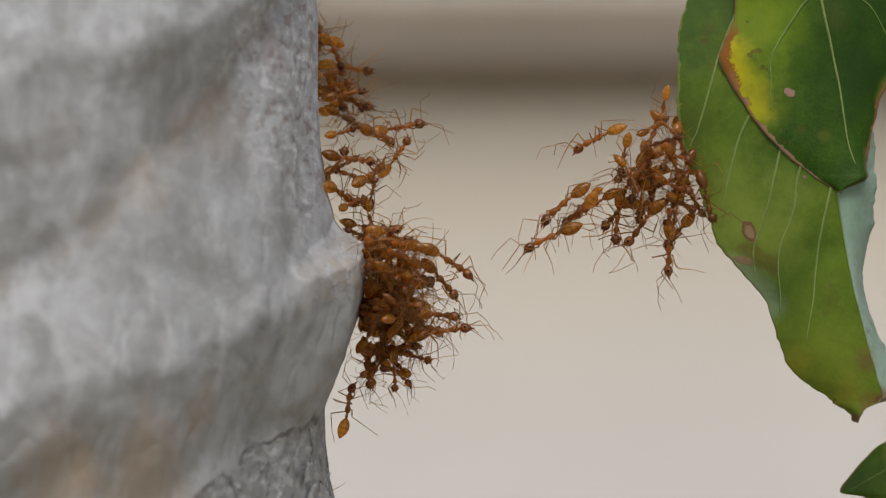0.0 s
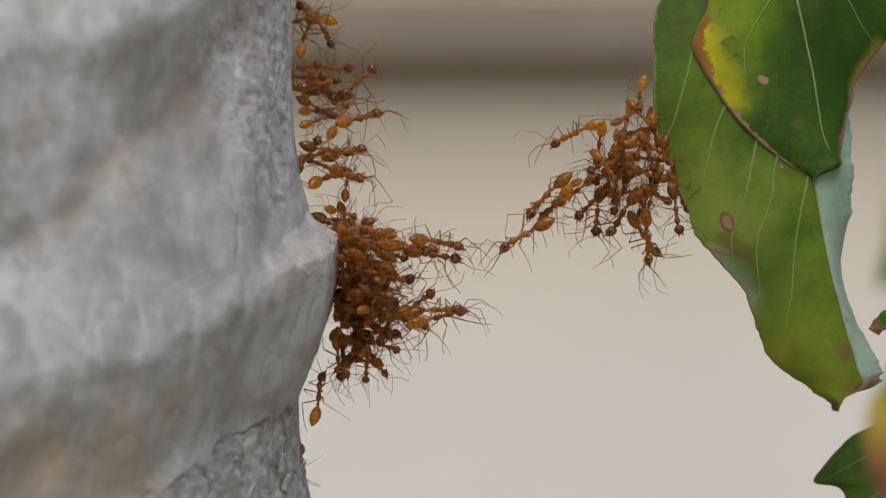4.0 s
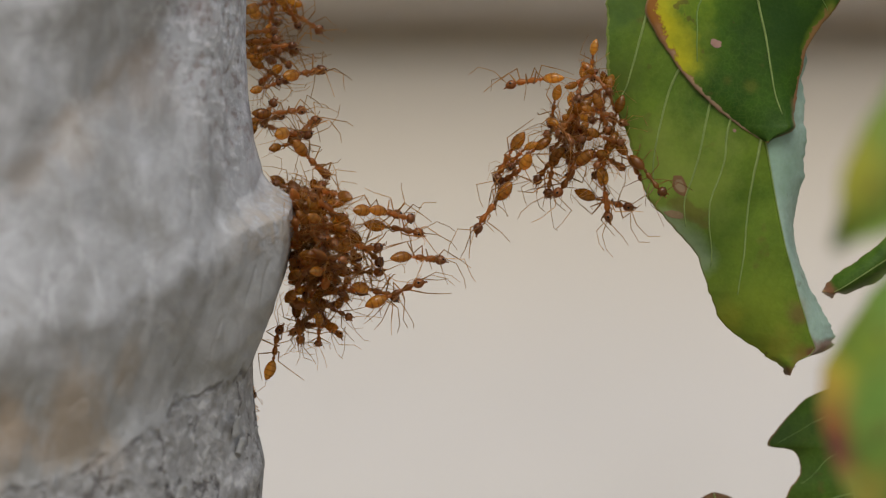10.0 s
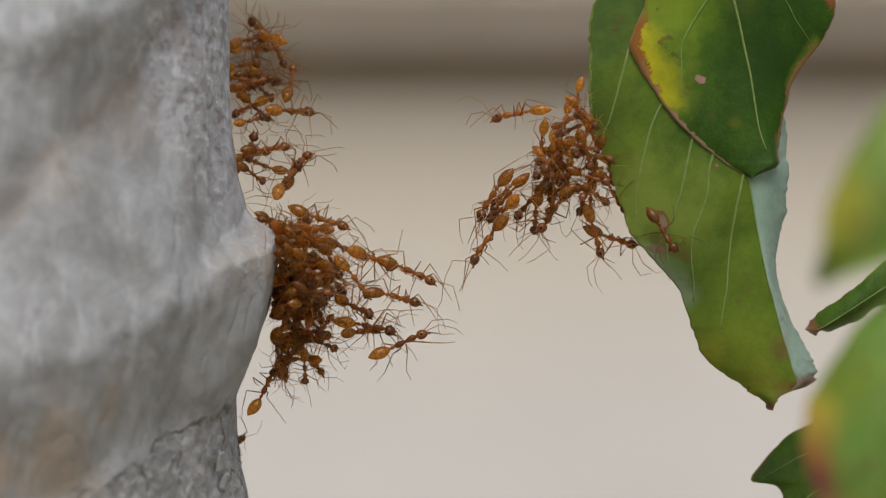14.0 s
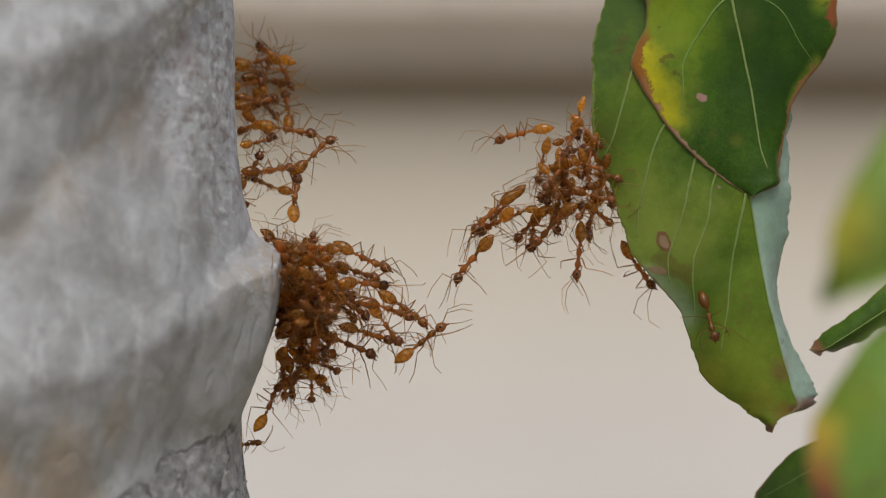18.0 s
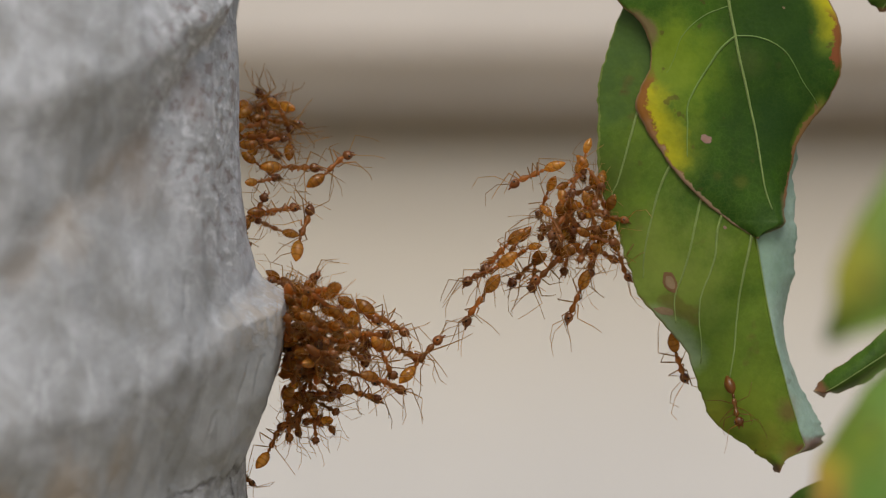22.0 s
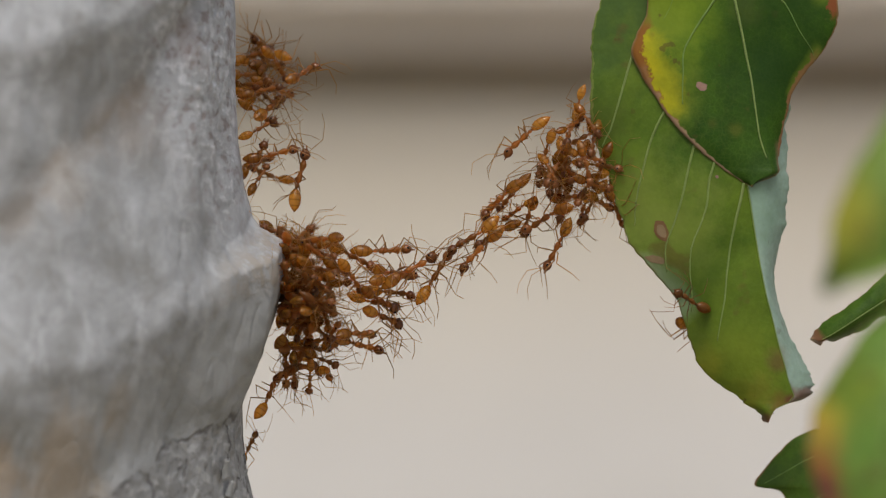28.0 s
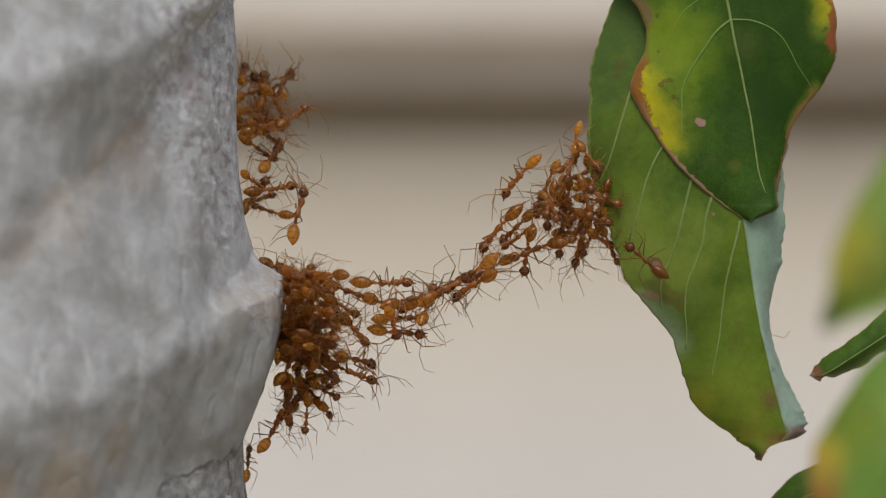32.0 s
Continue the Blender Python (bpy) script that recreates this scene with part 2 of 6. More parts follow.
    l.new(ms.outputs[0], n["Material Output"].inputs["Surface"])
    return m


def make_chitin(name, dark, light, stripes=0.0, rough=0.28, clear=0.15, thin=0.5):
    """Translucent amber shell of an ant."""
    m, n, l, b = material(name, rough, 1.0)
    ob = coords(n, l, (1, 1, 1))
    info = n.new("ShaderNodeObjectInfo")
    fac = math_node(n, l, "ADD", math_node(n, l, "MULTIPLY", noise_tex(n, l, ob, 900, 4, 0.6), 0.55), math_node(n, l, "MULTIPLY", info.outputs["Random"], 0.45))
    col = ramp(n, l, fac, [(0.25, dark), (0.75, light)])
    if stripes:
        w = n.new("ShaderNodeTexWave")
        w.bands_direction = "X"
        w.inputs["Scale"].default_value = 440
        w.inputs["Distortion"].default_value = 1.2
        l.new(ob, w.inputs["Vector"])
        col = mix(n, l, stripes, col, ramp(n, l, w.outputs["Fac"], [(0.0, (0.25, 0.16, 0.1)), (0.28, (1, 1, 1))]), "MULTIPLY")
    l.new(col, b.inputs["Base Color"])
    b.inputs["Transmission Weight"].default_value = clear
    b.inputs["IOR"].default_value = 1.38
    bump(n, l, b, noise_tex(n, l, ob, 5000, 3), 0.15, 0.00005)
    tr = n.new("ShaderNodeBsdfTranslucent")
    l.new(mix(n, l, 1.0, col, (1.35, 1.12, 0.55), "MULTIPLY"), tr.inputs["Color"])
    ms = n.new("ShaderNodeMixShader")
    ms.inputs[0].default_value = thin
    l.new(b.outputs[0], ms.inputs[1])
    l.new(tr.outputs[0], ms.inputs[2])
    l.new(ms.outputs[0], n["Material Output"].inputs["Surface"])
    return m


BARK = make_bark()
WALL = make_plaster("beige_plaster", (0.56, 0.552, 0.542), (0.614, 0.606, 0.597), ((0.61, 0.568, 0.49), -0.15, 0.16))
SLAB = make_plaster("pale_concrete", (0.5, 0.466, 0.425), (0.6, 0.562, 0.52))
# browner copy of the plaster, with the shade under the ledge in its colour
SHADED = make_plaster("shade_brown_render", (0.48, 0.42, 0.325), (0.56, 0.49, 0.39))
EARTH = make_plaster("dry_earth", (0.25, 0.205, 0.135), (0.36, 0.305, 0.21))
YELLOW, RUST, LIME = (0.55, 0.49, 0.012), (0.26, 0.075, 0.03), (0.22, 0.3, 0.03)
# left margin: a bluish sheen and a thin rim light put into the colour
LEAF_MAIN = make_leaf("leaf_green", (0.07, 0.143, 0.014), (0.19, 0.285, 0.028), 0.0, 1.0, 0.4, 0.33,
                      [((-4, 0, -47), 12, 0.6, (0.27, 0.34, 0.07), 0.9), ((2, 0, -56), 8, 0.4, (0.07, 0.13, 0.02), 0.9), ((5, 0, -68), 12, 0.4, (0.2, 0.25, 0.025), 0.9), ((8, 0, -74), 5, 0.5, (0.25, 0.25, 0.025), 0.9), ((1, 0, -66), 4, 0.4, (0.07, 0.11, 0.02), 0.9), ((-8, -1, -15), 18, 0.7, (0.05, 0.105, 0.03), 0.9), ((-12, 0, -34), 6, 0.5, (0.07, 0.1, 0.02), 0.9), ((13.3, 0, -66.8), 2.4, 0.55, (0.19, 0.09, 0.05), 0.8), ((2.8, 0, -68), 4.0, 0.6, (0.3, 0.3, 0.03), 0.9), ((11.5, 0, -71), 3.2, 0.5, (0.3, 0.28, 0.04), 0.9), ((14, 0, -73.3), 3.0, 0.65, (0.2, 0.1, 0.03), 0.9), ((15.5, 0, -72.6), 1.4, 0.8, (0.15, 0.06, 0.04), 0.7), ((12, 0, -75.5), 1.5, 0.8, (0.14, 0.06, 0.04), 0.6), ((-10, 0, -40), 4, 0.15, (0.1, 0.08, 0.02), 0.9)], margins=[((-3, -57), 6.5, 0.14, 0.35, (0.4, 0.48, 0.42), False), ((-10, -30), 30, 0.008, 0.6, (0.3, 0.35, 0.1), False), ((-4, -62), 14, 0.012, 0.3, (0.2, 0.12, 0.05), False)], tip=0.008, netted=0.035)
LEAF_UPPER = make_leaf("leaf_turning", (0.022, 0.07, 0.004), (0.064, 0.148, 0.008), 0.012, 0.25, 0.45, 0.28,
                       [((-7, 0, -17), 11, 0.7, (0.12, 0.22, 0.012), 0.9), ((8, 0, -24), 13, 0.7, (0.015, 0.05, 0.006), 0.9), ((-8, 0, -16), 10, 0.55, (0.25, 0.35, 0.02), 0.9), ((8, 0, -10), 12, 0.7, (0.016, 0.052, 0.004), 0.9), ((-12.5, 0, -12), 3.6, 0.85, (0.2, 0.13, 0.07), 0.4), ((2.2, 0, -33.2), 1.5, 0.25, (0.22, 0.2, 0.03), 0.9), ((-1.0, 0, -32.2), 1.0, 0.2, (0.18, 0.13, 0.03), 0.9), ((3.6, 0, -16), 3.2, 0.35, (0.1, 0.13, 0.03), 0.9)],
                       [((-11, -24), 12, 0.3, 0.7, LIME, False), ((-11, -26), 8.5, 0.19, 0.95, YELLOW, False), ((-11, -26), 10, 0.05, 0.9, (0.26, 0.08, 0.025), False), ((-3, -34), 13, 0.04, 0.85, (0.38, 0.25, 0.17), False), ((7.5, -38.5), 4.5, 0.16, 0.75, (0.28, 0.17, 0.1), True),
                        ((13.5, -9), 7, 0.14, 0.8, LIME, True), ((13.5, -8), 6, 0.11, 0.9, YELLOW, True), ((14.5, -13), 5, 0.05, 0.9, RUST, True), ((11, -24), 5, 0.1, 0.6, LIME, True), ((10, -29), 9, 0.05, 0.8, (0.3, 0.14, 0.07), True)])
# folded half: the sky's pale blue-green reflection is put into its colour
LEAF_PALE = make_leaf("leaf_sky_sheen", (0.28, 0.4, 0.35), (0.38, 0.5, 0.45), 0.0, 0.8, 0.45, 0.3, [((15, 2, -72.5), 3.2, 0.7, (0.25, 0.13, 0.1), 0.7), ((17.5, 2, -71.5), 1.8, 0.8, (0.2, 0.1, 0.08), 0.6), ((13, 2, -66), 2.6, 0.5, (0.25, 0.22, 0.16), 0.8), ((6, 2, -45), 9, 0.5, (0.26, 0.42, 0.3), 0.9)], tip=0.035)
LEAF_DARK = make_leaf("leaf_dark", (0.035, 0.09, 0.008), (0.08, 0.155, 0.016), 0.02, 0.5, 0.35, 0.25, tip=0.05)
LEAF_YOUNG = make_leaf("leaf_mottled", (0.14, 0.28, 0.05), (0.23, 0.38, 0.08), 0.02, 0.6, 0.45, 0.3,
                       [((-12.1, 0, -12.3), 8.1, 0.7, LIME, 0.9), ((-14.4, 0, -15.7), 6.4, 0.9, (0.55, 0.42, 0.06), 0.9), ((-13.9, 0, -20.3), 6.4, 0.95, (0.36, 0.14, 0.05), 0.9), ((-12.7, 0, -23.2), 3.9, 0.95, (0.18, 0.045, 0.06), 0.9), ((-8.7, 0, -28.4), 6.9, 0.7, (0.4, 0.3, 0.06), 0.9)])
LEAF_SIDE = make_leaf("leaf_yellow_edge", (0.2, 0.33, 0.07), (0.3, 0.43, 0.11), 0.02, 0.6, 0.45, 0.3, [((-29.5, 0, -27), 7.5, 0.85, (0.52, 0.5, 0.07), 0.9)])
VEIN = make_leaf("leaf_vein", (0.24, 0.33, 0.1), (0.33, 0.42, 0.16), 0.0, 0.0, 0.45, 0.3)
VEIN_DEEP = make_leaf("leaf_vein_deep", (0.17, 0.29, 0.075), (0.24, 0.36, 0.11), 0.0, 0.0, 0.4, 0.3)
DRY = make_leaf("leaf_dry_patch", (0.14, 0.07, 0.03), (0.25, 0.14, 0.065), 0.0, 0.0, 0.6, 0.2)
DRY_PALE = make_leaf("leaf_dry_centre", (0.24, 0.17, 0.1), (0.31, 0.22, 0.13), 0.0, 0.0, 0.6, 0.2)
PINK = make_leaf("leaf_pink_spot", (0.3, 0.17, 0.14), (0.38, 0.24, 0.2), 0.0, 0.0, 0.6, 0.2)
STEM = make_leaf("green_stem", (0.12, 0.17, 0.05), (0.2, 0.24, 0.08), 0.0, 0.5, 0.5, 0.0)
GASTER = make_chitin("amber_gaster", (0.37, 0.16, 0.022), (0.73, 0.4, 0.068), 0.45, 0.2, 0.75, 0.3)
BODY = make_chitin("rust_chitin", (0.27, 0.121, 0.031), (0.55, 0.265, 0.065), clear=0.5, thin=0.52)
HEAD = make_chitin("russet_head", (0.175, 0.062, 0.016), (0.34, 0.13, 0.032), clear=0.25, thin=0.35)
LIMB = make_chitin("tawny_limb", (0.24, 0.134, 0.041), (0.53, 0.322, 0.1), clear=0.6, thin=0.52)
# dark shell of the walking ant, the dimness of its silhouette included in the colour
DIMMED = make_chitin("dimmed_chitin", (0.15, 0.055, 0.01), (0.27, 0.115, 0.02))
EYE_MAT = material("black_eye", 0.15, 0.5)[0]
EYE_MAT.node_tree.nodes["Principled BSDF"].inputs["Base Color"].default_value = (0.01, 0.008, 0.006, 1)

# ---- helpers for building ----
def link(name, bm, mat, parent=None, label="", smooth=True):
    me = bpy.data.meshes.new(name)
    bm.to_mesh(me)
    bm.free()
    return place(name, me, mat, parent, label, smooth)


def place(name, me, mat, parent=None, label="", smooth=True):
    if mat and not me.materials:
        me.materials.append(mat)
    if smooth:
        me.polygons.foreach_set("use_smooth", [True] * len(me.polygons))
    ob = new(name, me)
    if parent:
        ob.parent = parent
    if label:
        ob["label"] = label
    return ob


def box(sx, sy, sz, at=(0, 0, 0), bevel=0.0, steps=2):
    bm = bmesh.new()
    bmesh.ops.create_cube(bm, size=1.0, matrix=Matrix.Translation(at) @ Matrix.Diagonal((sx, sy, sz, 1)))
    if bevel:
        bmesh.ops.bevel(bm, geom=bm.edges[:], offset=bevel, segments=steps, affect="EDGES")
    return bm


def lerp_rows(rows, x):
    """Smooth value from (place, value) rows."""
    if x <= rows[0][0]:
        return rows[0][1]
    for (a, va), (b, vb) in zip(rows, rows[1:]):
        if x <= b:
            k = (x - a) / (b - a)
            return va + (vb - va) * (k * k * (3 - 2 * k) * 0.5 + k * 0.5)
    return rows[-1][1]


# ---- ground, wall with a projecting slab ----
gm = bmesh.new()
bmesh.ops.create_grid(gm, x_segments=40, y_segments=40, size=300)
ground = tagged(link("ground", gm, EARTH), "dry bare earth reaching to the horizon", "ground", kind="structure")
ground.location.z = -1.1
wall = tagged(link("wall_back", box(14.0, 0.25, 2.0, (0, 4.195, -0.815), 0.008), WALL, smooth=False), "beige plastered garden wall", "wall", kind="structure")
# gap added below the ledge to make its dark band of shade
link("recess", box(14.0, 0.2, 0.2, (0, 4.24, 0.25), 0.0), SHADED, wall, "back of an added gap, browned for the shade under the ledge", False)
slab = tagged(link("trim", box(14.0, 0.56, 2.2, (0, 4.24, 1.326), 0.05, 6), SLAB, smooth=False), "pale concrete ledge projecting above the wall", "ledge", kind="structure")

# ---- trunk ----
AXIS_X, RADIUS = -0.1017, 0.0749
# height of the ring scars on the trunk's flank (mm) and how far the bark stands out there (mm)
FLANK = [(-70, 3.0), (-64, -0.5), (-50, 0.6), (-42, 1.8), (-35, 2.0), (-30, 2.4), (-24.7, 1.3), (-19.9, 0.8), (-15.9, 0.7), (-11.9, 2.2),
         (-8.3, 3.7), (-2.3, 5.6), (0.9, 6.4), (4.9, 6.8), (7.3, 6.7), (8.2, 5.1), (9.5, 3.0), (10.8, 2.1), (16, 0.8),
         (22.5, 0.0), (28.9, -0.3), (35.3, -0.3), (39.3, -0.3), (44, -0.6), (48.9, -0.9), (53, 0.8), (55.5, 2.2), (57.2, 1.9), (60, 0.7), (66, 0.0), (80, 0.0)]


def front(zz, deg):
    """How far the bark stands out (mm) round the trunk's front: a lip, a crease under it, and a slow flare to the next lip."""
    crease = 48.0 - max(0.0, deg - 19) * 0.56
    if zz > 54:
        return 3.5 - min(3.1, (zz - 54) * 0.2)
    if zz > crease:
        f = (zz - crease) / max(1.0, 54 - crease)
        return -0.4 + 3.9 * f ** 1.1
    if zz > 6.5:
        f = (crease - zz) / (crease - 6.5)
        return -0.4 + 3.7 * f ** 1.1
    if zz > -12:
        f = (6.5 - zz) / 18.5
        return 3.3 - 4.8 * f ** 0.9
    f = min(1.0, (-12 - zz) / 22)
    return -1.5 + 1.3 * f ** 0.8


def make_trunk():
    rows = 700
    z0, z1 = -1.12, 1.3
    verts, faces, rings, sides = [], [], [], []
    zs = [z0 + (-0.1 - z0) * k / 40 for k in range(40)] + [-0.1 + 0.2 * k / (rows - 81) for k in range(rows - 80)] + [0.1 + (z1 - 0.1) * (k + 1) / 40 for k in range(40)]
    # finer columns on the side towards the path
    ths = [radians(-15 + 90 * k / 430) for k in range(430)] + [radians(75 + 270 * k / 120) for k in range(120)]
    for z in zs:
        for th in ths:
            c, s = math.cos(th), math.sin(th)
            deg = math.degrees(th)
            twist = max(0.0, deg - 3) if deg < 180 else max(0.0, 357 - deg)
            depth = 0.7169 - RADIUS * s
            sx, sz = RADIUS * th * 60, z * 60
            wob = noise.noise((sx, sz, 3.1)) * 2.6 + noise.noise((sx * 2.7, sz * 2.7, 9.7)) * 1.5 + noise.noise((sx * 7, sz * 5, 19.7)) * 0.5
            zz = z * 1000 * 0.7169 / depth + twist * 0.405 + wob * min(1.0, twist / 14)
            zz = zz if -72 < zz < 80 else (zz + 48 * 50 + 20) % 48 - 20
            blend = min(1.0, max(0.0, (twist - 8) / 12))
            out = lerp_rows(FLANK, zz) * (1 - blend)
            if blend:
                out += blend * (front(zz - 1.2, deg) + 2 * front(zz - 0.5, deg) + 2 * front(zz + 0.5, deg) + front(zz + 1.2, deg)) / 6
            lump = (noise.noise((sx * 0.8, sz * 0.8, 5.0)) * 1.2 + noise.noise((sx * 2.4, sz * 1.9, 15.0)) * 0.55 + noise.noise((sx * 5.5, sz * 4.4, 25.0)) * 0.12) * min(1.0, twist / 10)
            grain = noise.noise((sx * 5, sz * 4.5, 1.0)) * 0.06 + noise.noise((sx * 9, sz * 11, 2.0)) * 0.04
            pits = 0.0
            if zz > 20:
                k = min(1.0, (zz - 20) / 12) * max(0.0, 1 - max(0.0, deg - 14) / 12) if deg < 180 else 0.4
                pits = 0.6 * k * max(0.0, noise.noise((sx * 12, sz * 10, 31.0)) - 0.02) + 0.3 * k * max(0.0, noise.noise((sx * 5, sz * 3, 37.0)))
            if zz < -13:
                warp = noise.noise((sx * 6, sz * 6, 41.0)) * 0.5
                crack = abs(noise.noise((sx * 3.6 + warp, sz * 2.6 + warp, 7.0)))
                pits = 0.4 * max(0.0, 0.07 - crack) / 0.07 * max(0.0, 0.4 + noise.noise((sx * 2, sz * 2, 61.0))) + 0.4 * max(0.0, noise.noise((sx * 9, sz * 7, 8.0)))
            elif 2 <= zz < 20:
                pits = 0.35 * max(0.0, 0.05 - abs(noise.noise((sx * 1.7 + noise.noise((sx * 5, sz * 5, 3.0)) * 0.3, sz * 0.7, 57.0)))) / 0.05 * max(0.0, noise.noise((sx * 1.2, sz * 1.2, 77.0)))
            elif -13 <= zz < 2:
                pits = 0.14 * max(0.0, 0.08 - abs(noise.noise((sx * 4, sz * 1.6, 17.0)))) / 0.08
            r = RADIUS + (out + lump + grain - pits) * MM
            verts.append((AXIS_X + r * c, -r * s, z))
            rings.append(zz)
            sides.append(deg if deg < 180 else deg - 360)
    nc, nr = len(ths), len(zs)
    for j in range(nr - 1):
        for i in range(nc):
            k = (i + 1) % nc
            faces.append((j * nc + i, (j + 1) * nc + i, (j + 1) * nc + k, j * nc + k))
    faces.append(tuple((nr - 1) * nc + i for i in range(nc))[::-1])
    me = bpy.data.meshes.new("trunk")
    me.from_pydata(verts, [], faces)
    me.update()
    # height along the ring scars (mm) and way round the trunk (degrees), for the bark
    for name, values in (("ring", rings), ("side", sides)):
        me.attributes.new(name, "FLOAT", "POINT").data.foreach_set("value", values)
    return me


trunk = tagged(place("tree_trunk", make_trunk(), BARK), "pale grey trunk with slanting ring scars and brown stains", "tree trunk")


def bark_flake(rnd):
    """A small curled scale of bark."""
    bm = bmesh.new()
    n, w, h = 7, rnd.uniform(1.4, 2.8), rnd.uniform(1.6, 3.0)
    grid = []
    for side in (0.0, 0.16):
        grid.append([[bm.verts.new((((i / n - 0.5) * w * (1 - 0.5 * (j / n) ** 2) + 0.2 * noise.noise((j * 0.9, side, w))) * MM, ((i / n - 0.5) ** 2 * 1.0 - 0.5 * (j / n) ** 2 - side) * MM, (j / n - 0.5) * h * MM)) for i in range(n + 1)] for j in range(n + 1)])
    for k, g in enumerate(grid):
        for j in range(n):
            for i in range(n):
                q = [g[j][i], g[j][i + 1], g[j + 1][i + 1], g[j + 1][i]]
                bm.faces.new(q[::-1] if k else q)
    a, b = grid
    ring = [(0, i) for i in range(n)] + [(j, n) for j in range(n)] + [(n, i) for i in range(n, 0, -1)] + [(j, 0) for j in range(n, 0, -1)]
    for p, q in zip(ring, ring[1:] + ring[:1]):
        bm.faces.new((a[p[0]][p[1]], b[p[0]][p[1]], b[q[0]][q[1]], a[q[0]][q[1]]))
    bmesh.ops.recalc_face_normals(bm, faces=bm.faces[:])
    return bm


flake_rnd = random.Random(4)
for k in range(16):
    deg = flake_rnd.uniform(2, 30)
    high = flake_rnd.uniform(-36, -18) - deg * 0.4
    r = RADIUS + 1.25 * MM
    ob = link("bark_flake", bark_flake(flake_rnd), BARK, trunk)
    ob.matrix_local = pose(AXIS_X + r * math.cos(radians(deg)), -r * math.sin(radians(deg)), high * MM, 0, flake_rnd.uniform(-25, 25), 90 - deg + flake_rnd.uniform(-12, 12))

# ---- leafy branch ----
def smooth_rows(rows, count):
    """Evenly spaced rows through the given ones (Catmull-Rom along the first value)."""
    out = []
    cols = len(rows[0])
    lengths = [0.0]
    for a, b in zip(rows, rows[1:]):
        lengths.append(lengths[-1] + math.hypot(b[0] - a[0], 0.25 * (b[1] - a[1])) + 1e-6)
    for k in range(count):
        d = lengths[-1] * k / (count - 1)
        i = max(0, min(len(rows) - 2, next((q for q, x in enumerate(lengths) if x >= d), len(rows) - 1) - 1))
        f = (d - lengths[i]) / (lengths[i + 1] - lengths[i])
        p = [rows[max(0, i - 1)], rows[i], rows[i + 1], rows[min(len(rows) - 1, i + 2)]]
        vals = []
        for c in range(cols):
            a, b, e, g = (q[c] for q in p)
            vals.append(0.5 * (2 * b + (e - a) * f + (2 * a - 5 * b + 4 * e - g) * f * f + (3 * b - a - 3 * e + g) * f ** 3))
        out.append(vals)
    return out


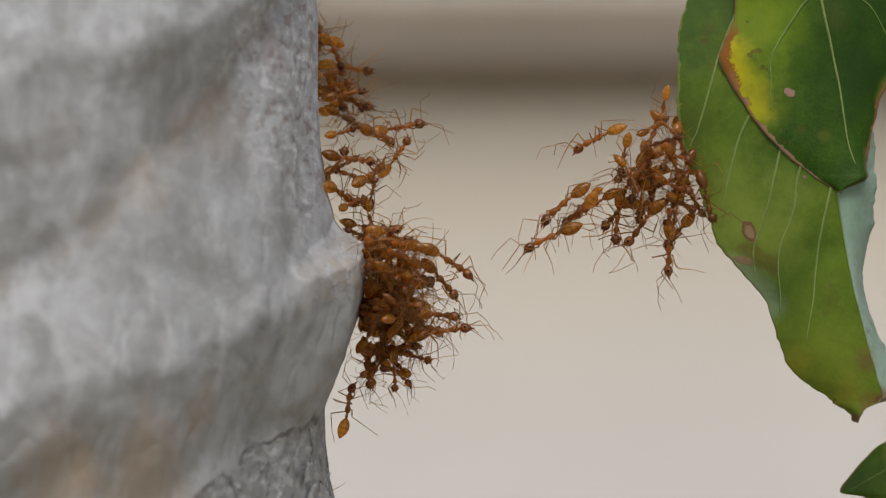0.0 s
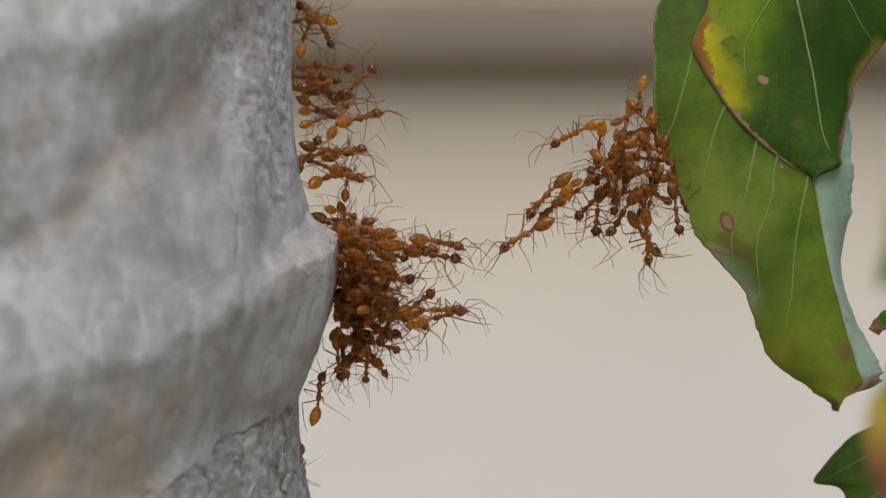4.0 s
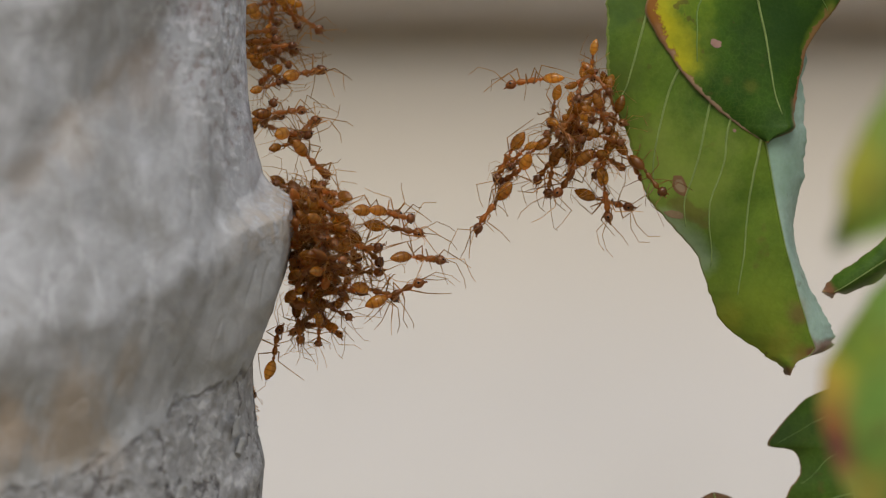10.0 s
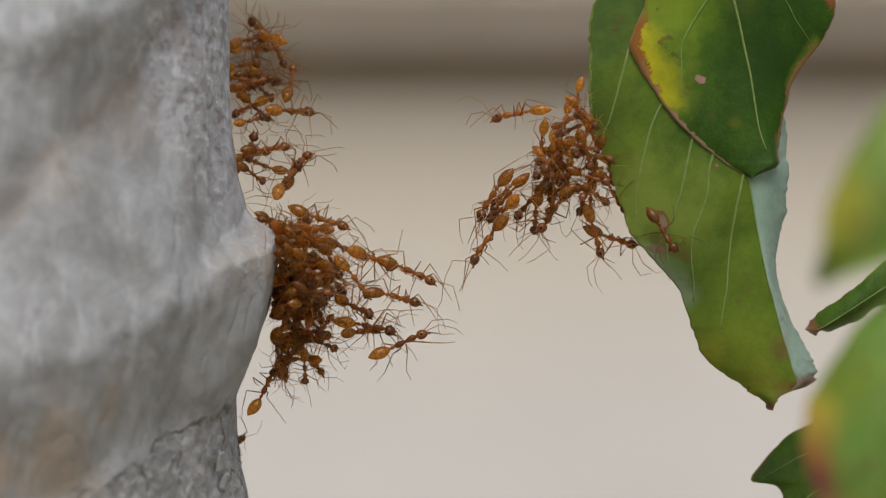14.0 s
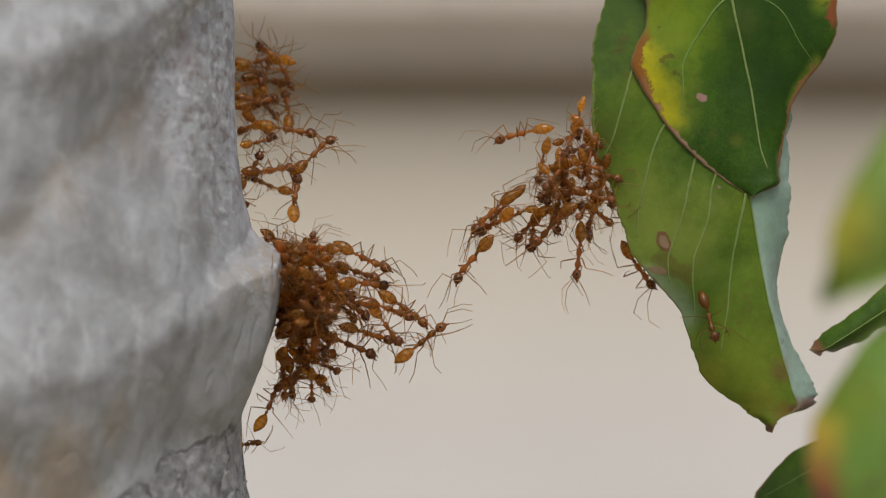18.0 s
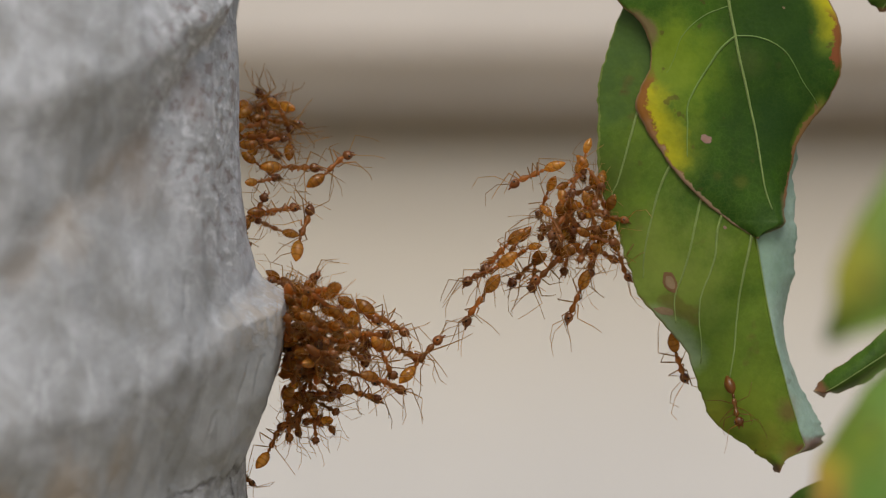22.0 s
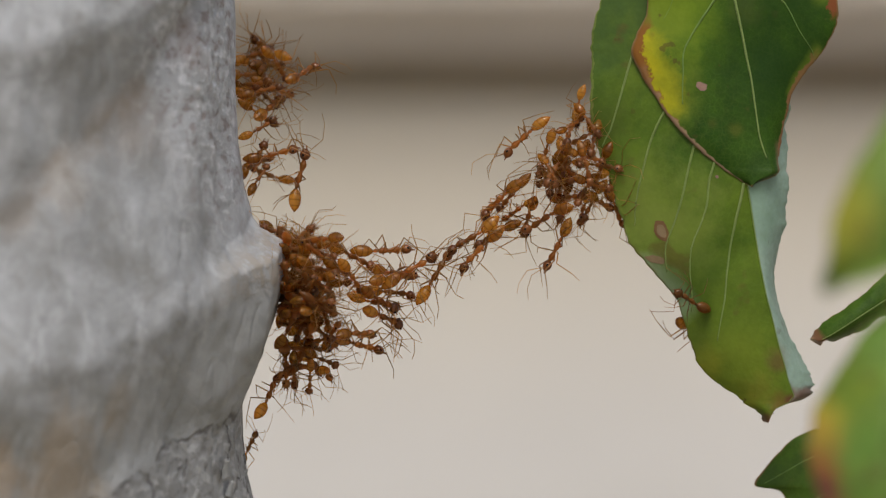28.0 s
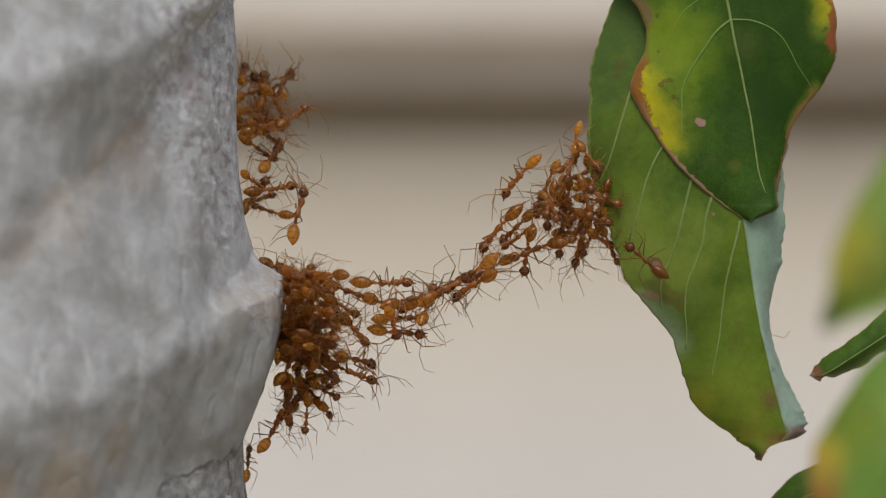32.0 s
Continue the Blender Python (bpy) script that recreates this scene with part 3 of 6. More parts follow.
class Blade:
    """A leaf blade from slices (height, left margin, midrib, right margin), in mm, tip first, with its pivot at the base."""

    def __init__(self, rows, depth, pivot, bow=2.0, fold=1.5, ripple=0.5, seed=0.0, turn=0.0, sag=0.0, torn=0.0, count=110):
        self.rows, self.sag, self.torn = smooth_rows(rows, count), sag, torn
        self.depth, self.pivot, self.bow, self.fold, self.ripple, self.seed, self.turn = depth, pivot, bow, fold, ripple, seed, turn

    def at(self, u, v, lift=0.0):
        k = v * (len(self.rows) - 1)
        i = min(len(self.rows) - 2, int(k))
        f = k - i
        z, l, m, r = (a + (b - a) * f for a, b in zip(self.rows[i], self.rows[i + 1]))
        x = l + (m - l) * u * 2 if u < 0.5 else m + (r - m) * (u - 0.5) * 2
        w = abs(u - 0.5) * 2
        nip = noise.noise((z * 0.35, u * 3, self.seed)) * 0.35 * w ** 6 + noise.noise((z * 0.9, u, self.seed + 9)) * 1.1 * w ** 4 * max(0.0, 1 - v * 9) + noise.noise((z * 1.3, u * 3, self.seed + 4)) * 0.14 * w ** 8 + noise.noise((z * 2.6, u * 2, self.seed + 6)) * 0.6 * w ** 4 * max(0.0, 1 - v * 7)
        if self.torn:
            # broken teeth along the dry end, and a nibbled margin above it
            end = max(0.0, 1 - v * 7)
            nip += self.torn * w ** 2 * end * (noise.noise((z * 2.3, 7.7, self.seed)) + 0.8 * noise.noise((z * 5.1, 3.3, self.seed)) - 0.25) * (1.0 if u > 0.5 else 0.08)
            nip += 0.28 * w ** 8 * noise.noise((z * 0.8, 1.1, self.seed + 20))
        y = self.depth + self.bow * (v - 0.5) ** 2 * 4 - self.bow + (self.fold if u > 0.5 else self.fold * 0.45) * w * w
        y += self.ripple * noise.noise((x * 0.09, z * 0.09, self.seed)) * 1.6 + 0.25 * self.ripple * math.sin(z * 0.55 + u * 4 + self.seed) * w
        y += self.sag * min(1.0, max(0.0, v - 0.05) / 0.3) ** 0.6
        ca, sa = math.cos(self.turn), math.sin(self.turn)
        x, z = x + nip, z
        if self.turn:
            x, z = x * ca - z * sa, x * sa + z * ca
        return Vector(((x - self.pivot[0]) * MM, (y - lift - self.pivot[1]) * MM, (z - self.pivot[2]) * MM))

    def find(self, x, z):
        """The (u, v) of a place on the blade (mm)."""
        n = len(self.rows)
        i = min(range(n - 1), key=lambda k: abs((self.rows[k][0] + self.rows[k + 1][0]) / 2 - z))
        f = (z - self.rows[i][0]) / (self.rows[i + 1][0] - self.rows[i][0] + 1e-9)
        _, l, m, r = (a + (b - a) * f for a, b in zip(self.rows[i], self.rows[i + 1]))
        u = 0.5 * (x - l) / (m - l) if x < m else 0.5 + 0.5 * (x - m) / (r - m)
        return max(0.0, min(1.0, u)), (i + f) / (n - 1)

    def mesh(self, name, u0=0.0, u1=1.0, cols=40, mat=None, thick=0.16):
        bm = bmesh.new()
        uvl = bm.loops.layers.uv.new("uv")
        n = len(self.rows)
        sides = []
        for lift in (thick * 0.5, -thick * 0.5):
            sides.append([[bm.verts.new(self.at(u0 + (u1 - u0) * i / cols, j / (n - 1), lift)) for i in range(cols + 1)] for j in range(n)])
        def face(vs, uv):
            fc = bm.faces.new(vs)
            for lp, q in zip(fc.loops, uv):
                lp[uvl].uv = q
        U = lambda i: u0 + (u1 - u0) * i / cols
        V = lambda j: j / (n - 1)
        for s, g in enumerate(sides):
            for j in range(n - 1):
                for i in range(cols):
                    q = [(i, j), (i + 1, j), (i + 1, j + 1), (i, j + 1)]
                    if s:
                        q.reverse()
                    face([g[b][a] for a, b in q], [(U(a), V(b)) for a, b in q])
        rim = [(i, 0) for i in range(cols)] + [(cols, j) for j in range(n - 1)] + [(i, n - 1) for i in range(cols, 0, -1)] + [(0, j) for j in range(n - 1, 0, -1)]
        for a, b in zip(rim, rim[1:] + rim[:1]):
            face([sides[0][a[1]][a[0]], sides[1][a[1]][a[0]], sides[1][b[1]][b[0]], sides[0][b[1]][b[0]]], [(U(a[0]), V(a[1]))] * 2 + [(U(b[0]), V(b[1]))] * 2)
        return bm

    def vein(self, ends, radius, steps=26, lift=0.1):
        """A tapering raised vein through (u, v) points."""
        rows = smooth_rows([(k * 10.0, u, v) for k, (u, v) in enumerate(ends)], steps + 1)
        return tube([(self.at(u, v, lift), radius * (1 - 0.7 * k / steps)) for k, (_, u, v) in enumerate(rows)], 6)


def tube(pts, sides=6):
    """A closed tube along (place, radius in mm) points."""
    bm = bmesh.new()
    rings = []
    for k, (p, r) in enumerate(pts):
        d = (pts[min(k + 1, len(pts) - 1)][0] - pts[max(k - 1, 0)][0]).normalized()
        a = d.orthogonal().normalized() if not rings else (axis - d * axis.dot(d)).normalized()
        axis = a
        b = d.cross(a)
        rings.append([bm.verts.new(p + (a * math.cos(q * math.tau / sides) + b * math.sin(q * math.tau / sides)) * r * MM) for q in range(sides)])
    for g, h in zip(rings, rings[1:]):
        for q in range(sides):
            bm.faces.new((g[q], g[(q + 1) % sides], h[(q + 1) % sides], h[q]))
    bm.faces.new(rings[0][::-1])
    bm.faces.new(rings[-1])
    return bm


def leaf(parent, blade, mat, label, laterals=(), midrib=0.5, split=None, veins=VEIN, stop=0.03):
    """A leaf hung at its pivot: blade, midrib and side veins."""
    if split:
        ob = link("leaf", blade.mesh("leaf", 0.0, 0.5), mat, parent, label)
        link("folded_half", blade.mesh("leaf", 0.5, 1.0, 16), split, ob, "folded leaf half, pale blue-green with sky reflection put into its colour")
    else:
        ob = link("leaf", blade.mesh("leaf"), mat, parent, label)
    ob.location = Vector(blade.pivot) * MM
    if midrib:
        link("midrib", blade.vein([(0.5, 0.98), (0.5, 0.5), (0.5, stop)], midrib, 40), VEIN, ob)
    for ends, r in laterals:
        link("side_vein", blade.vein(ends, r), veins, ob)
    return ob


def patch(blade, u, v, ru, rv, seed):
    """A small dry patch lying on a blade."""
    bm = bmesh.new()
    c = bm.verts.new(blade.at(u, v, 0.17))
    ring = []
    for k in range(18):
        a = k * math.tau / 18
        q = 1 + 0.3 * noise.noise((math.cos(a) * 1.5, math.sin(a) * 1.5, seed))
        ring.append(bm.verts.new(blade.at(u + ru * q * math.cos(a), v + rv * q * math.sin(a), 0.14)))
    for k in range(18):
        bm.faces.new((c, ring[k], ring[(k + 1) % 18]))
    return bm


branch = tagged(new("leafy_branch"), "leafy shrub branch with hanging green and yellowing leaves", "branch")
LOWER = Blade([
    (-17.76, 50.08, 50.24, 50.40),
    (-16.72, 49.12, 50.64, 50.80),
    (-15.76, 48.08, 51.20, 51.52),
    (-15.12, 47.20, 52.48, 53.44),
    (-14.48, 46.24, 53.44, 55.20),
    (-13.84, 45.20, 53.76, 56.32),
    (-12.96, 43.92, 53.44, 56.96),
    (-11.92, 42.24, 52.96, 56.80),
    (-9.52, 40.24, 52.32, 55.68),
    (-7.12, 39.12, 51.52, 54.08),
    (-2.32, 37.52, 50.24, 52.00),
    (0.08, 36.32, 49.52, 51.20),
    (3.28, 33.52, 48.80, 50.88),
    (7.28, 30.08, 48.00, 51.36),
    (11.28, 28.56, 47.28, 52.24),
    (16.88, 26.72, 46.24, 52.48),
    (23.28, 24.32, 44.88, 52.08),
    (28.88, 24.08, 44.08, 52.48),
    (36.88, 24.08, 42.08, 51.68),
    (42.48, 25.52, 40.48, 50.08),
    (47.28, 27.12, 38.08, 47.68),
    (50.48, 29.28, 36.08, 42.88),
    (52.48, 32.48, 34.48, 36.48),
], 0.5, (38.0, 1.0, 58.0), bow=1.5, fold=4.0, ripple=0.3, seed=2.0, torn=1.3, count=230)
UPPER = Blade([
    (14.84, 46.43, 46.59, 46.75),
    (15.88, 44.99, 47.5, 48.35),
    (16.83, 43.40, 49.30, 50.50),
    (18.43, 41.01, 48.90, 50.62),
    (21.62, 37.42, 47.79, 50.82),
    (24.81, 34.62, 47.23, 51.62),
    (28.00, 32.47, 46.75, 52.33),
    (30.39, 31.03, 46.35, 53.53),
    (33.59, 29.44, 45.63, 56.16),
    (35.98, 30.08, 45.15, 57.76),
    (38.37, 31.03, 44.60, 58.48),
    (40.77, 31.67, 44.04, 58.80),
    (43.96, 31.03, 43.48, 58.64),
    (46.35, 29.44, 43.00, 58.16),
    (48.74, 26.88, 42.60, 56.96),
    (53.53, 26.01, 41.96, 54.73),
    (59.11, 31.59, 41.16, 49.14),
    (63.10, 40.37, 41.16, 41.96),
], -2.1, (42.0, -1.7, 56.0), bow=0.3, fold=1.7, ripple=0.3, seed=5.0, sag=1.2)
leaf_lower = leaf(branch, LOWER, LEAF_MAIN, "broad green leaf with pale veins, a brown spot and one folded half",
                  [([LOWER.find(*p) for p in way], 0.23) for way in (
                      ((33.68, 44.08), (29.52, 32.88), (27.12, 24.08), (25.92, 20.88)),
                      ((38.24, 36.08), (33.52, 24.08), (31.12, 15.28), (30.56, 9.68)),
                      ((41.68, 28.88), (38.32, 19.28), (36.32, 10.48), (35.36, 3.28)),
                      ((43.52, 24.08), (41.12, 16.88), (40.08, 10.48), (38.96, -2.32)),
                      ((45.92, 16.08), (44.96, 11.28), (43.92, 4.08), (42.72, -6.32)),
                  )], 0.16, LEAF_PALE)
leaf_upper = leaf(branch, UPPER, LEAF_UPPER, "green leaf turning yellow and brown along its margin",
                  [([UPPER.find(*p) for p in way], r) for r, way in (
                      (0.13, ((43.64, 43.56), (46.99, 43.32), (50.58, 41.40), (53.37, 36.78), (55.37, 33.59))),
                      (0.2, ((43.64, 43.56), (41.01, 41.16), (38.21, 36.78), (36.78, 31.19), (36.78, 26.41))),
                      (0.08, ((42.92, 47.95), (39.01, 46.35), (35.82, 43.16), (33.83, 38.37))),
                  )], 0.3, None, VEIN_DEEP, 0.09)


def spot(blade, x, z, ru, rv, seed, mat, host, label, name="brown_spot"):
    u, v = blade.find(x, z)
    return link(name, patch(blade, u, v, ru, rv, seed), mat, host, label)


spot(LOWER, 34.48, 9.04, 0.028, 0.022, 1.0, DRY, leaf_lower, "oval brown ring of a leaf spot")
inner = spot(LOWER, 34.48, 9.04, 0.018, 0.014, 1.0, DRY_PALE, leaf_lower, "pale dry centre of a leaf spot", "spot_centre")
inner.location.y -= 0.00005
spot(LOWER, 33.60, 5.04, 0.04, 0.008, 3.0, DRY_PALE, leaf_lower, "brown nibbled spot at the margin")
spot(UPPER, 39.41, 28.96, 0.026, 0.013, 2.0, PINK, leaf_upper, "pinkish brown spot")
spot(LOWER, 42.10, 16.90, 0.007, 0.003, 6.0, PINK, leaf_lower, "pale nibbled speck", "pale_speck")
spot(UPPER, 50.42, 47.55, 0.007, 0.004, 4.0, DRY_PALE, leaf_upper, "tiny pale speck", "pale_speck")
F1 = Blade([
    (-34.12, 52.33, 52.64, 52.95),
    (-30.39, 47.35, 51.70, 56.06),
    (-26.04, 44.37, 50.46, 57.92),
    (-22.31, 42.82, 49.84, 58.54),
    (-18.58, 41.76, 49.84, 58.85),
    (-16.10, 41.58, 49.84, 59.16),
    (-12.37, 42.51, 50.46, 59.16),
    (-8.64, 44.68, 51.08, 58.54),
    (-5.53, 46.86, 52.02, 57.92),
    (-3.67, 48.47, 52.33, 56.68),
    (0.68, 52.95, 54.19, 55.43),
], -160, (55.7, -160.0, 0.7), bow=4, fold=-3, seed=8.0)
F2 = Blade([
    (-0.23, 41.76, 41.93, 42.11),
    (0.92, 41.88, 43.03, 44.76),
    (2.36, 41.99, 45.34, 48.80),
    (4.10, 42.11, 46.49, 51.11),
    (8.13, 42.74, 47.65, 52.84),
    (11.02, 43.90, 48.22, 53.41),
    (14.48, 45.91, 49.38, 52.84),
    (19.67, 49.38, 50.53, 51.68),
], -200, (72.0, -196.0, 35.0), bow=3, fold=-3, seed=9.0)
R3 = Blade([(0, -1.1, -1.05, -1.0), (0.3, -1.4, -0.9, -0.5), (0.65, -1.6, -0.5, 0.1), (1.0, -1.75, -0.2, 0.5), (1.7, -1.9, -0.1, 0.6), (3.0, -2.0, 0, 1.2), (6.5, -2.1, 0.0, 1.8), (11, -2.6, 0, 2.2), (16, -3.4, 0, 3.0), (26, -4.5, 0, 4.2), (36, -5, 0, 5), (44, -0.5, 0, 0.5)],
           8, (0, 8, 0), bow=1.5, fold=2.5, seed=10.0, turn=radians(-57))
D4 = Blade([
    (-50.63, 63.06, 63.47, 63.87),
    (-44.08, 53.65, 61.83, 66.74),
    (-37.54, 50.38, 60.60, 67.55),
    (-34.92, 50.79, 60.19, 67.88),
    (-33.45, 52.02, 59.79, 68.05),
    (-31.81, 52.59, 59.54, 68.05),
    (-29.77, 52.02, 59.38, 67.96),
    (-28.95, 50.79, 59.38, 67.88),
    (-28.62, 48.25, 59.38, 67.88),
    (-28.05, 47.84, 59.38, 67.72),
    (-26.91, 48.58, 59.38, 67.55),
    (-24.45, 50.54, 59.38, 66.74),
    (-22.98, 52.02, 58.97, 65.10),
    (-21.59, 53.65, 58.56, 63.47),
    (-20.20, 56.76, 58.56, 61.01),
], 16, (76.0, 16.0, -50.0), bow=2, fold=2.0, seed=11.0)
D5 = Blade([
    (-49.91, 40.54, 40.62, 40.70),
    (-43.34, 36.84, 40.62, 44.41),
    (-37.58, 37.50, 40.46, 43.99),
    (-36.10, 38.65, 40.46, 42.76),
    (-35.44, 39.96, 40.21, 40.46),
], 20, (42.0, 20.0, -60.0), bow=1, fold=1.0, seed=12.0)
D6 = Blade([
    (47.91, 64.58, 64.91, 65.23),
    (48.88, 63.77, 65.56, 68.00),
    (50.51, 62.96, 66.37, 71.25),
    (56.21, 63.93, 68.00, 73.69),
    (64.34, 68.41, 68.81, 69.22),
], 12, (75.0, 12.0, 70.0), bow=1, fold=1.0, seed=13.0)
leaf_front = leaf(branch, F1, LEAF_YOUNG, "mottled green leaf with yellow and purple-brown margin", [([(0.5, a), (0.5 + s * 0.25, a - 0.1), (0.5 + s * 0.45, a - 0.25)], 0.15) for a in (0.85, 0.65, 0.45) for s in (-1, 1)], 0.25, None, VEIN_DEEP)
leaf_side = leaf(branch, F2, LEAF_SIDE, "green leaf with a yellow margin, hanging close by", [], 0.25)
leaf_side.location.x -= 1.5 * MM
leaf_tip = leaf(branch, R3, LEAF_DARK, "dark green pointed leaf with a nipped brown tip", [], 0.2)
leaf_tip.location = (0.0558, 0.008, -0.0071)
leaf_bitten = leaf(branch, D4, LEAF_DARK, "dark green leaf with a round bite in its margin", [([(0.5, a), (0.25, a - 0.06), (0.06, a - 0.16)], 0.14) for a in (0.9, 0.7, 0.5)], 0.2, None, VEIN_DEEP)
leaf_small = leaf(branch, D5, DRY, "small withered brown leaf tip", [], 0.12)
leaf_high = leaf(branch, D6, LEAF_DARK, "dark green leaf above the others", [], 0.2)
def stalk(points, radius):
    pts = []
    for k in range(25):
        f = k / 24 * (len(points) - 1)
        i = min(len(points) - 2, int(f))
        g = f - i
        g = g * g * (3 - 2 * g)
        pts.append((Vector(points[i]).lerp(Vector(points[i + 1]), g) * MM, radius * (1.25 - 0.5 * k / 24)))
    return tube(pts, 8)


link("stem", stalk([(120, 15, -1110), (112, 12, -500), (105, 10, -100), (100, 6, 60), (88, 2, 110)], 2.2), STEM, branch, "thin green-brown stem")
for p in (((100, 6, 64), (70, 4, 74), (38, 1, 57.5)), ((97, 5, 75), (70, -3, 76), (42, -1.7, 55.5)), ((104, 9, -20), (90, -110, 10), (55.7, -160, 0.7)), ((102, 8, 30), (95, -110, 45), (72, -196, 35)),
          ((102, 8, 20), (98, 8, 18), (91, 8, 17)), ((105, 10, -70), (92, 14, -62), (76, 16, -50)), ((106, 11, -110), (70, 18, -90), (42, 20, -60)), ((97, 5, 78), (86, 9, 80), (75, 12, 70))):
    link("petiole", stalk(p, 0.7), STEM, branch)

# ---- weaver ants ----
def lathe(profile, sides=12, flat=1.0, droop=0.0):
    """A closed body of revolution about x from (x, radius) rows in mm; flat squeezes it in z, droop bends its end down."""
    bm = bmesh.new()
    rings = []
    x0, x1 = profile[0][0], profile[-1][0]
    for x, r in profile:
        f = (x - x0) / (x1 - x0)
        rings.append([bm.verts.new((x * MM, r * math.cos(k * math.tau / sides) * MM, (r * flat * math.sin(k * math.tau / sides) - droop * f * f) * MM)) for k in range(sides)])
    for g, h in zip(rings, rings[1:]):
        for q in range(sides):
            bm.faces.new((g[q], h[q], h[(q + 1) % sides], g[(q + 1) % sides]))
    bm.faces.new(rings[0])
    bm.faces.new(rings[-1][::-1])
    bmesh.ops.recalc_face_normals(bm, faces=bm.faces[:])
    return bm


def mesh_of(name, bm, mat):
    me = bpy.data.meshes.new(name)
    bm.to_mesh(me)
    bm.free()
    me.materials.append(mat)
    me.polygons.foreach_set("use_smooth", [True] * len(me.polygons))
    return me


def bent(points, radii):
    """A jointed limb through points (mm), with its joints a little swollen."""
    pts = []
    for k, (a, b) in enumerate(zip(points, points[1:])):
        a, b = Vector(a), Vector(b)
        for f, w in ((0.0, 1.0), (0.15, 0.8), (0.5, 1.0), (0.85, 0.75)):
            pts.append((a.lerp(b, f) * MM, radii[k] * w))
    pts.append((Vector(points[-1]) * MM, radii[-1] * 0.6))
    return tube(pts, 6)


GASTERS = [mesh_of("gaster", lathe([(0.0, 0.1), (-0.2, 0.34), (-0.55, 0.6), (-1.0, 0.74), (-1.5, 0.77), (-1.95, 0.68), (-2.4, 0.46), (-2.7, 0.24), (-2.9, 0.05)], 14, f, d), GASTER) for f, d in ((0.95, 0.0), (0.88, 0.25), (1.0, -0.2))]
PETIOLE = mesh_of("petiole", lathe([(0.0, 0.1), (-0.2, 0.14), (-0.42, 0.24), (-0.6, 0.2), (-0.85, 0.1)], 8), BODY)
THORAX = mesh_of("thorax", lathe([(-1.5, 0.1), (-1.35, 0.3), (-1.0, 0.37), (-0.65, 0.33), (-0.3, 0.21), (0.0, 0.2), (0.3, 0.3), (0.65, 0.41), (0.95, 0.37), (1.2, 0.22), (1.4, 0.13)], 12, 1.05), BODY)
HEADS = mesh_of("head", lathe([(0.0, 0.14), (0.1, 0.42), (0.35, 0.66), (0.65, 0.72), (0.95, 0.64), (1.2, 0.46), (1.36, 0.28), (1.42, 0.1)], 14, 0.82), HEAD)
EYE_MESH = mesh_of("eye", lathe([(-0.16, 0.02), (-0.12, 0.1), (0.0, 0.15), (0.12, 0.1), (0.16, 0.02)], 8), EYE_MAT)
MANDIBLE = [mesh_of("mandible", bent([(0, 0, 0), (0.3, s * 0.14, -0.06), (0.55, -s * 0.04, -0.1)], (0.13, 0.08, 0.04)), HEAD) for s in (1, -1)]
ANTENNAE = [[mesh_of("antenna", bent([(0, 0, 0)] + [(p * 1.25, s * q * 1.25, r * 1.25) for p, q, r in ((a, b, c), (a + d, b + e, c + g), (a + d + h, b + e + 0.3, c + g - 0.6))], (0.055, 0.045, 0.04)), LIMB) for s in (1, -1)]
            for a, b, c, d, e, g, h in ((1.1, 1.3, 0.7, 1.5, 0.3, -0.2, 0.9), (0.3, 1.6, 0.9, 1.6, 0.5, -0.6, 0.8), (1.6, 0.8, 0.6, 1.4, -0.4, -0.9, 0.7), (0.6, 1.2, 1.2, 1.2, 1.0, 0.6, 1.1))]
# knee, ankle and toe of a leg on one side, for the three pairs
GAITS = [
    [((0.9, 1.4, 1.0), (2.2, 2.3, -0.3), (3.0, 2.7, -1.2)), ((0.1, 1.7, 1.1), (0.2, 2.9, -0.3), (0.5, 3.5, -1.4)), ((-1.0, 1.5, 1.1), (-2.4, 2.3, -0.2), (-3.4, 2.7, -1.3))],
    [((1.6, 0.9, 0.6), (3.2, 1.2, -0.3), (4.3, 1.1, -0.8)), ((0.9, 1.6, 0.8), (1.2, 2.9, -0.6), (1.6, 3.5, -1.5)), ((-1.5, 1.0, 1.0), (-3.2, 1.3, 0.2), (-4.4, 1.6, -0.4))],
    [((1.2, 1.2, -0.8), (2.5, 0.7, -2.0), (3.4, 0.6, -2.6)), ((-0.4, 1.7, 0.5), (-1.2, 2.5, -1.0), (-1.0, 2.6, -2.2)), ((-1.3, 1.4, 0.2), (-2.6, 1.2, -1.4), (-3.6, 1.3, -1.9))],
    [((0.5, 1.7, 0.4), (1.5, 2.4, -1.2), (1.9, 2.3, -2.3)), ((0.6, 1.6, 1.2), (1.4, 2.8, 0.3), (2.2, 3.5, -0.4)), ((-0.5, 1.8, 0.9), (-1.7, 2.9, -0.1), (-2.6, 3.5, -1.0))],
]
LEGS = [[[mesh_of("leg", bent([(0, 0, 0), (k[0] * 0.12, s * 0.22, -0.12)] + [(q[0] * 1.22, s * q[1] * 1.22, q[2] * 1.22) for q in (k, a, t)], (0.12, 0.095, 0.065, 0.045)), LIMB) for k, a, t in gait] for s in (1, -1)] for gait in GAITS]
HIPS = ((0.75, 0.26, -0.25), (-0.2, 0.2, -0.2), (-0.95, 0.26, -0.25))


def child(name, me, parent, x, y, z, rx=0, ry=0, rz=0):
    ob = new(name, me)
    ob.parent = parent
    ob.matrix_local = pose(x * MM, y * MM, z * MM, rx, ry, rz)
    return ob


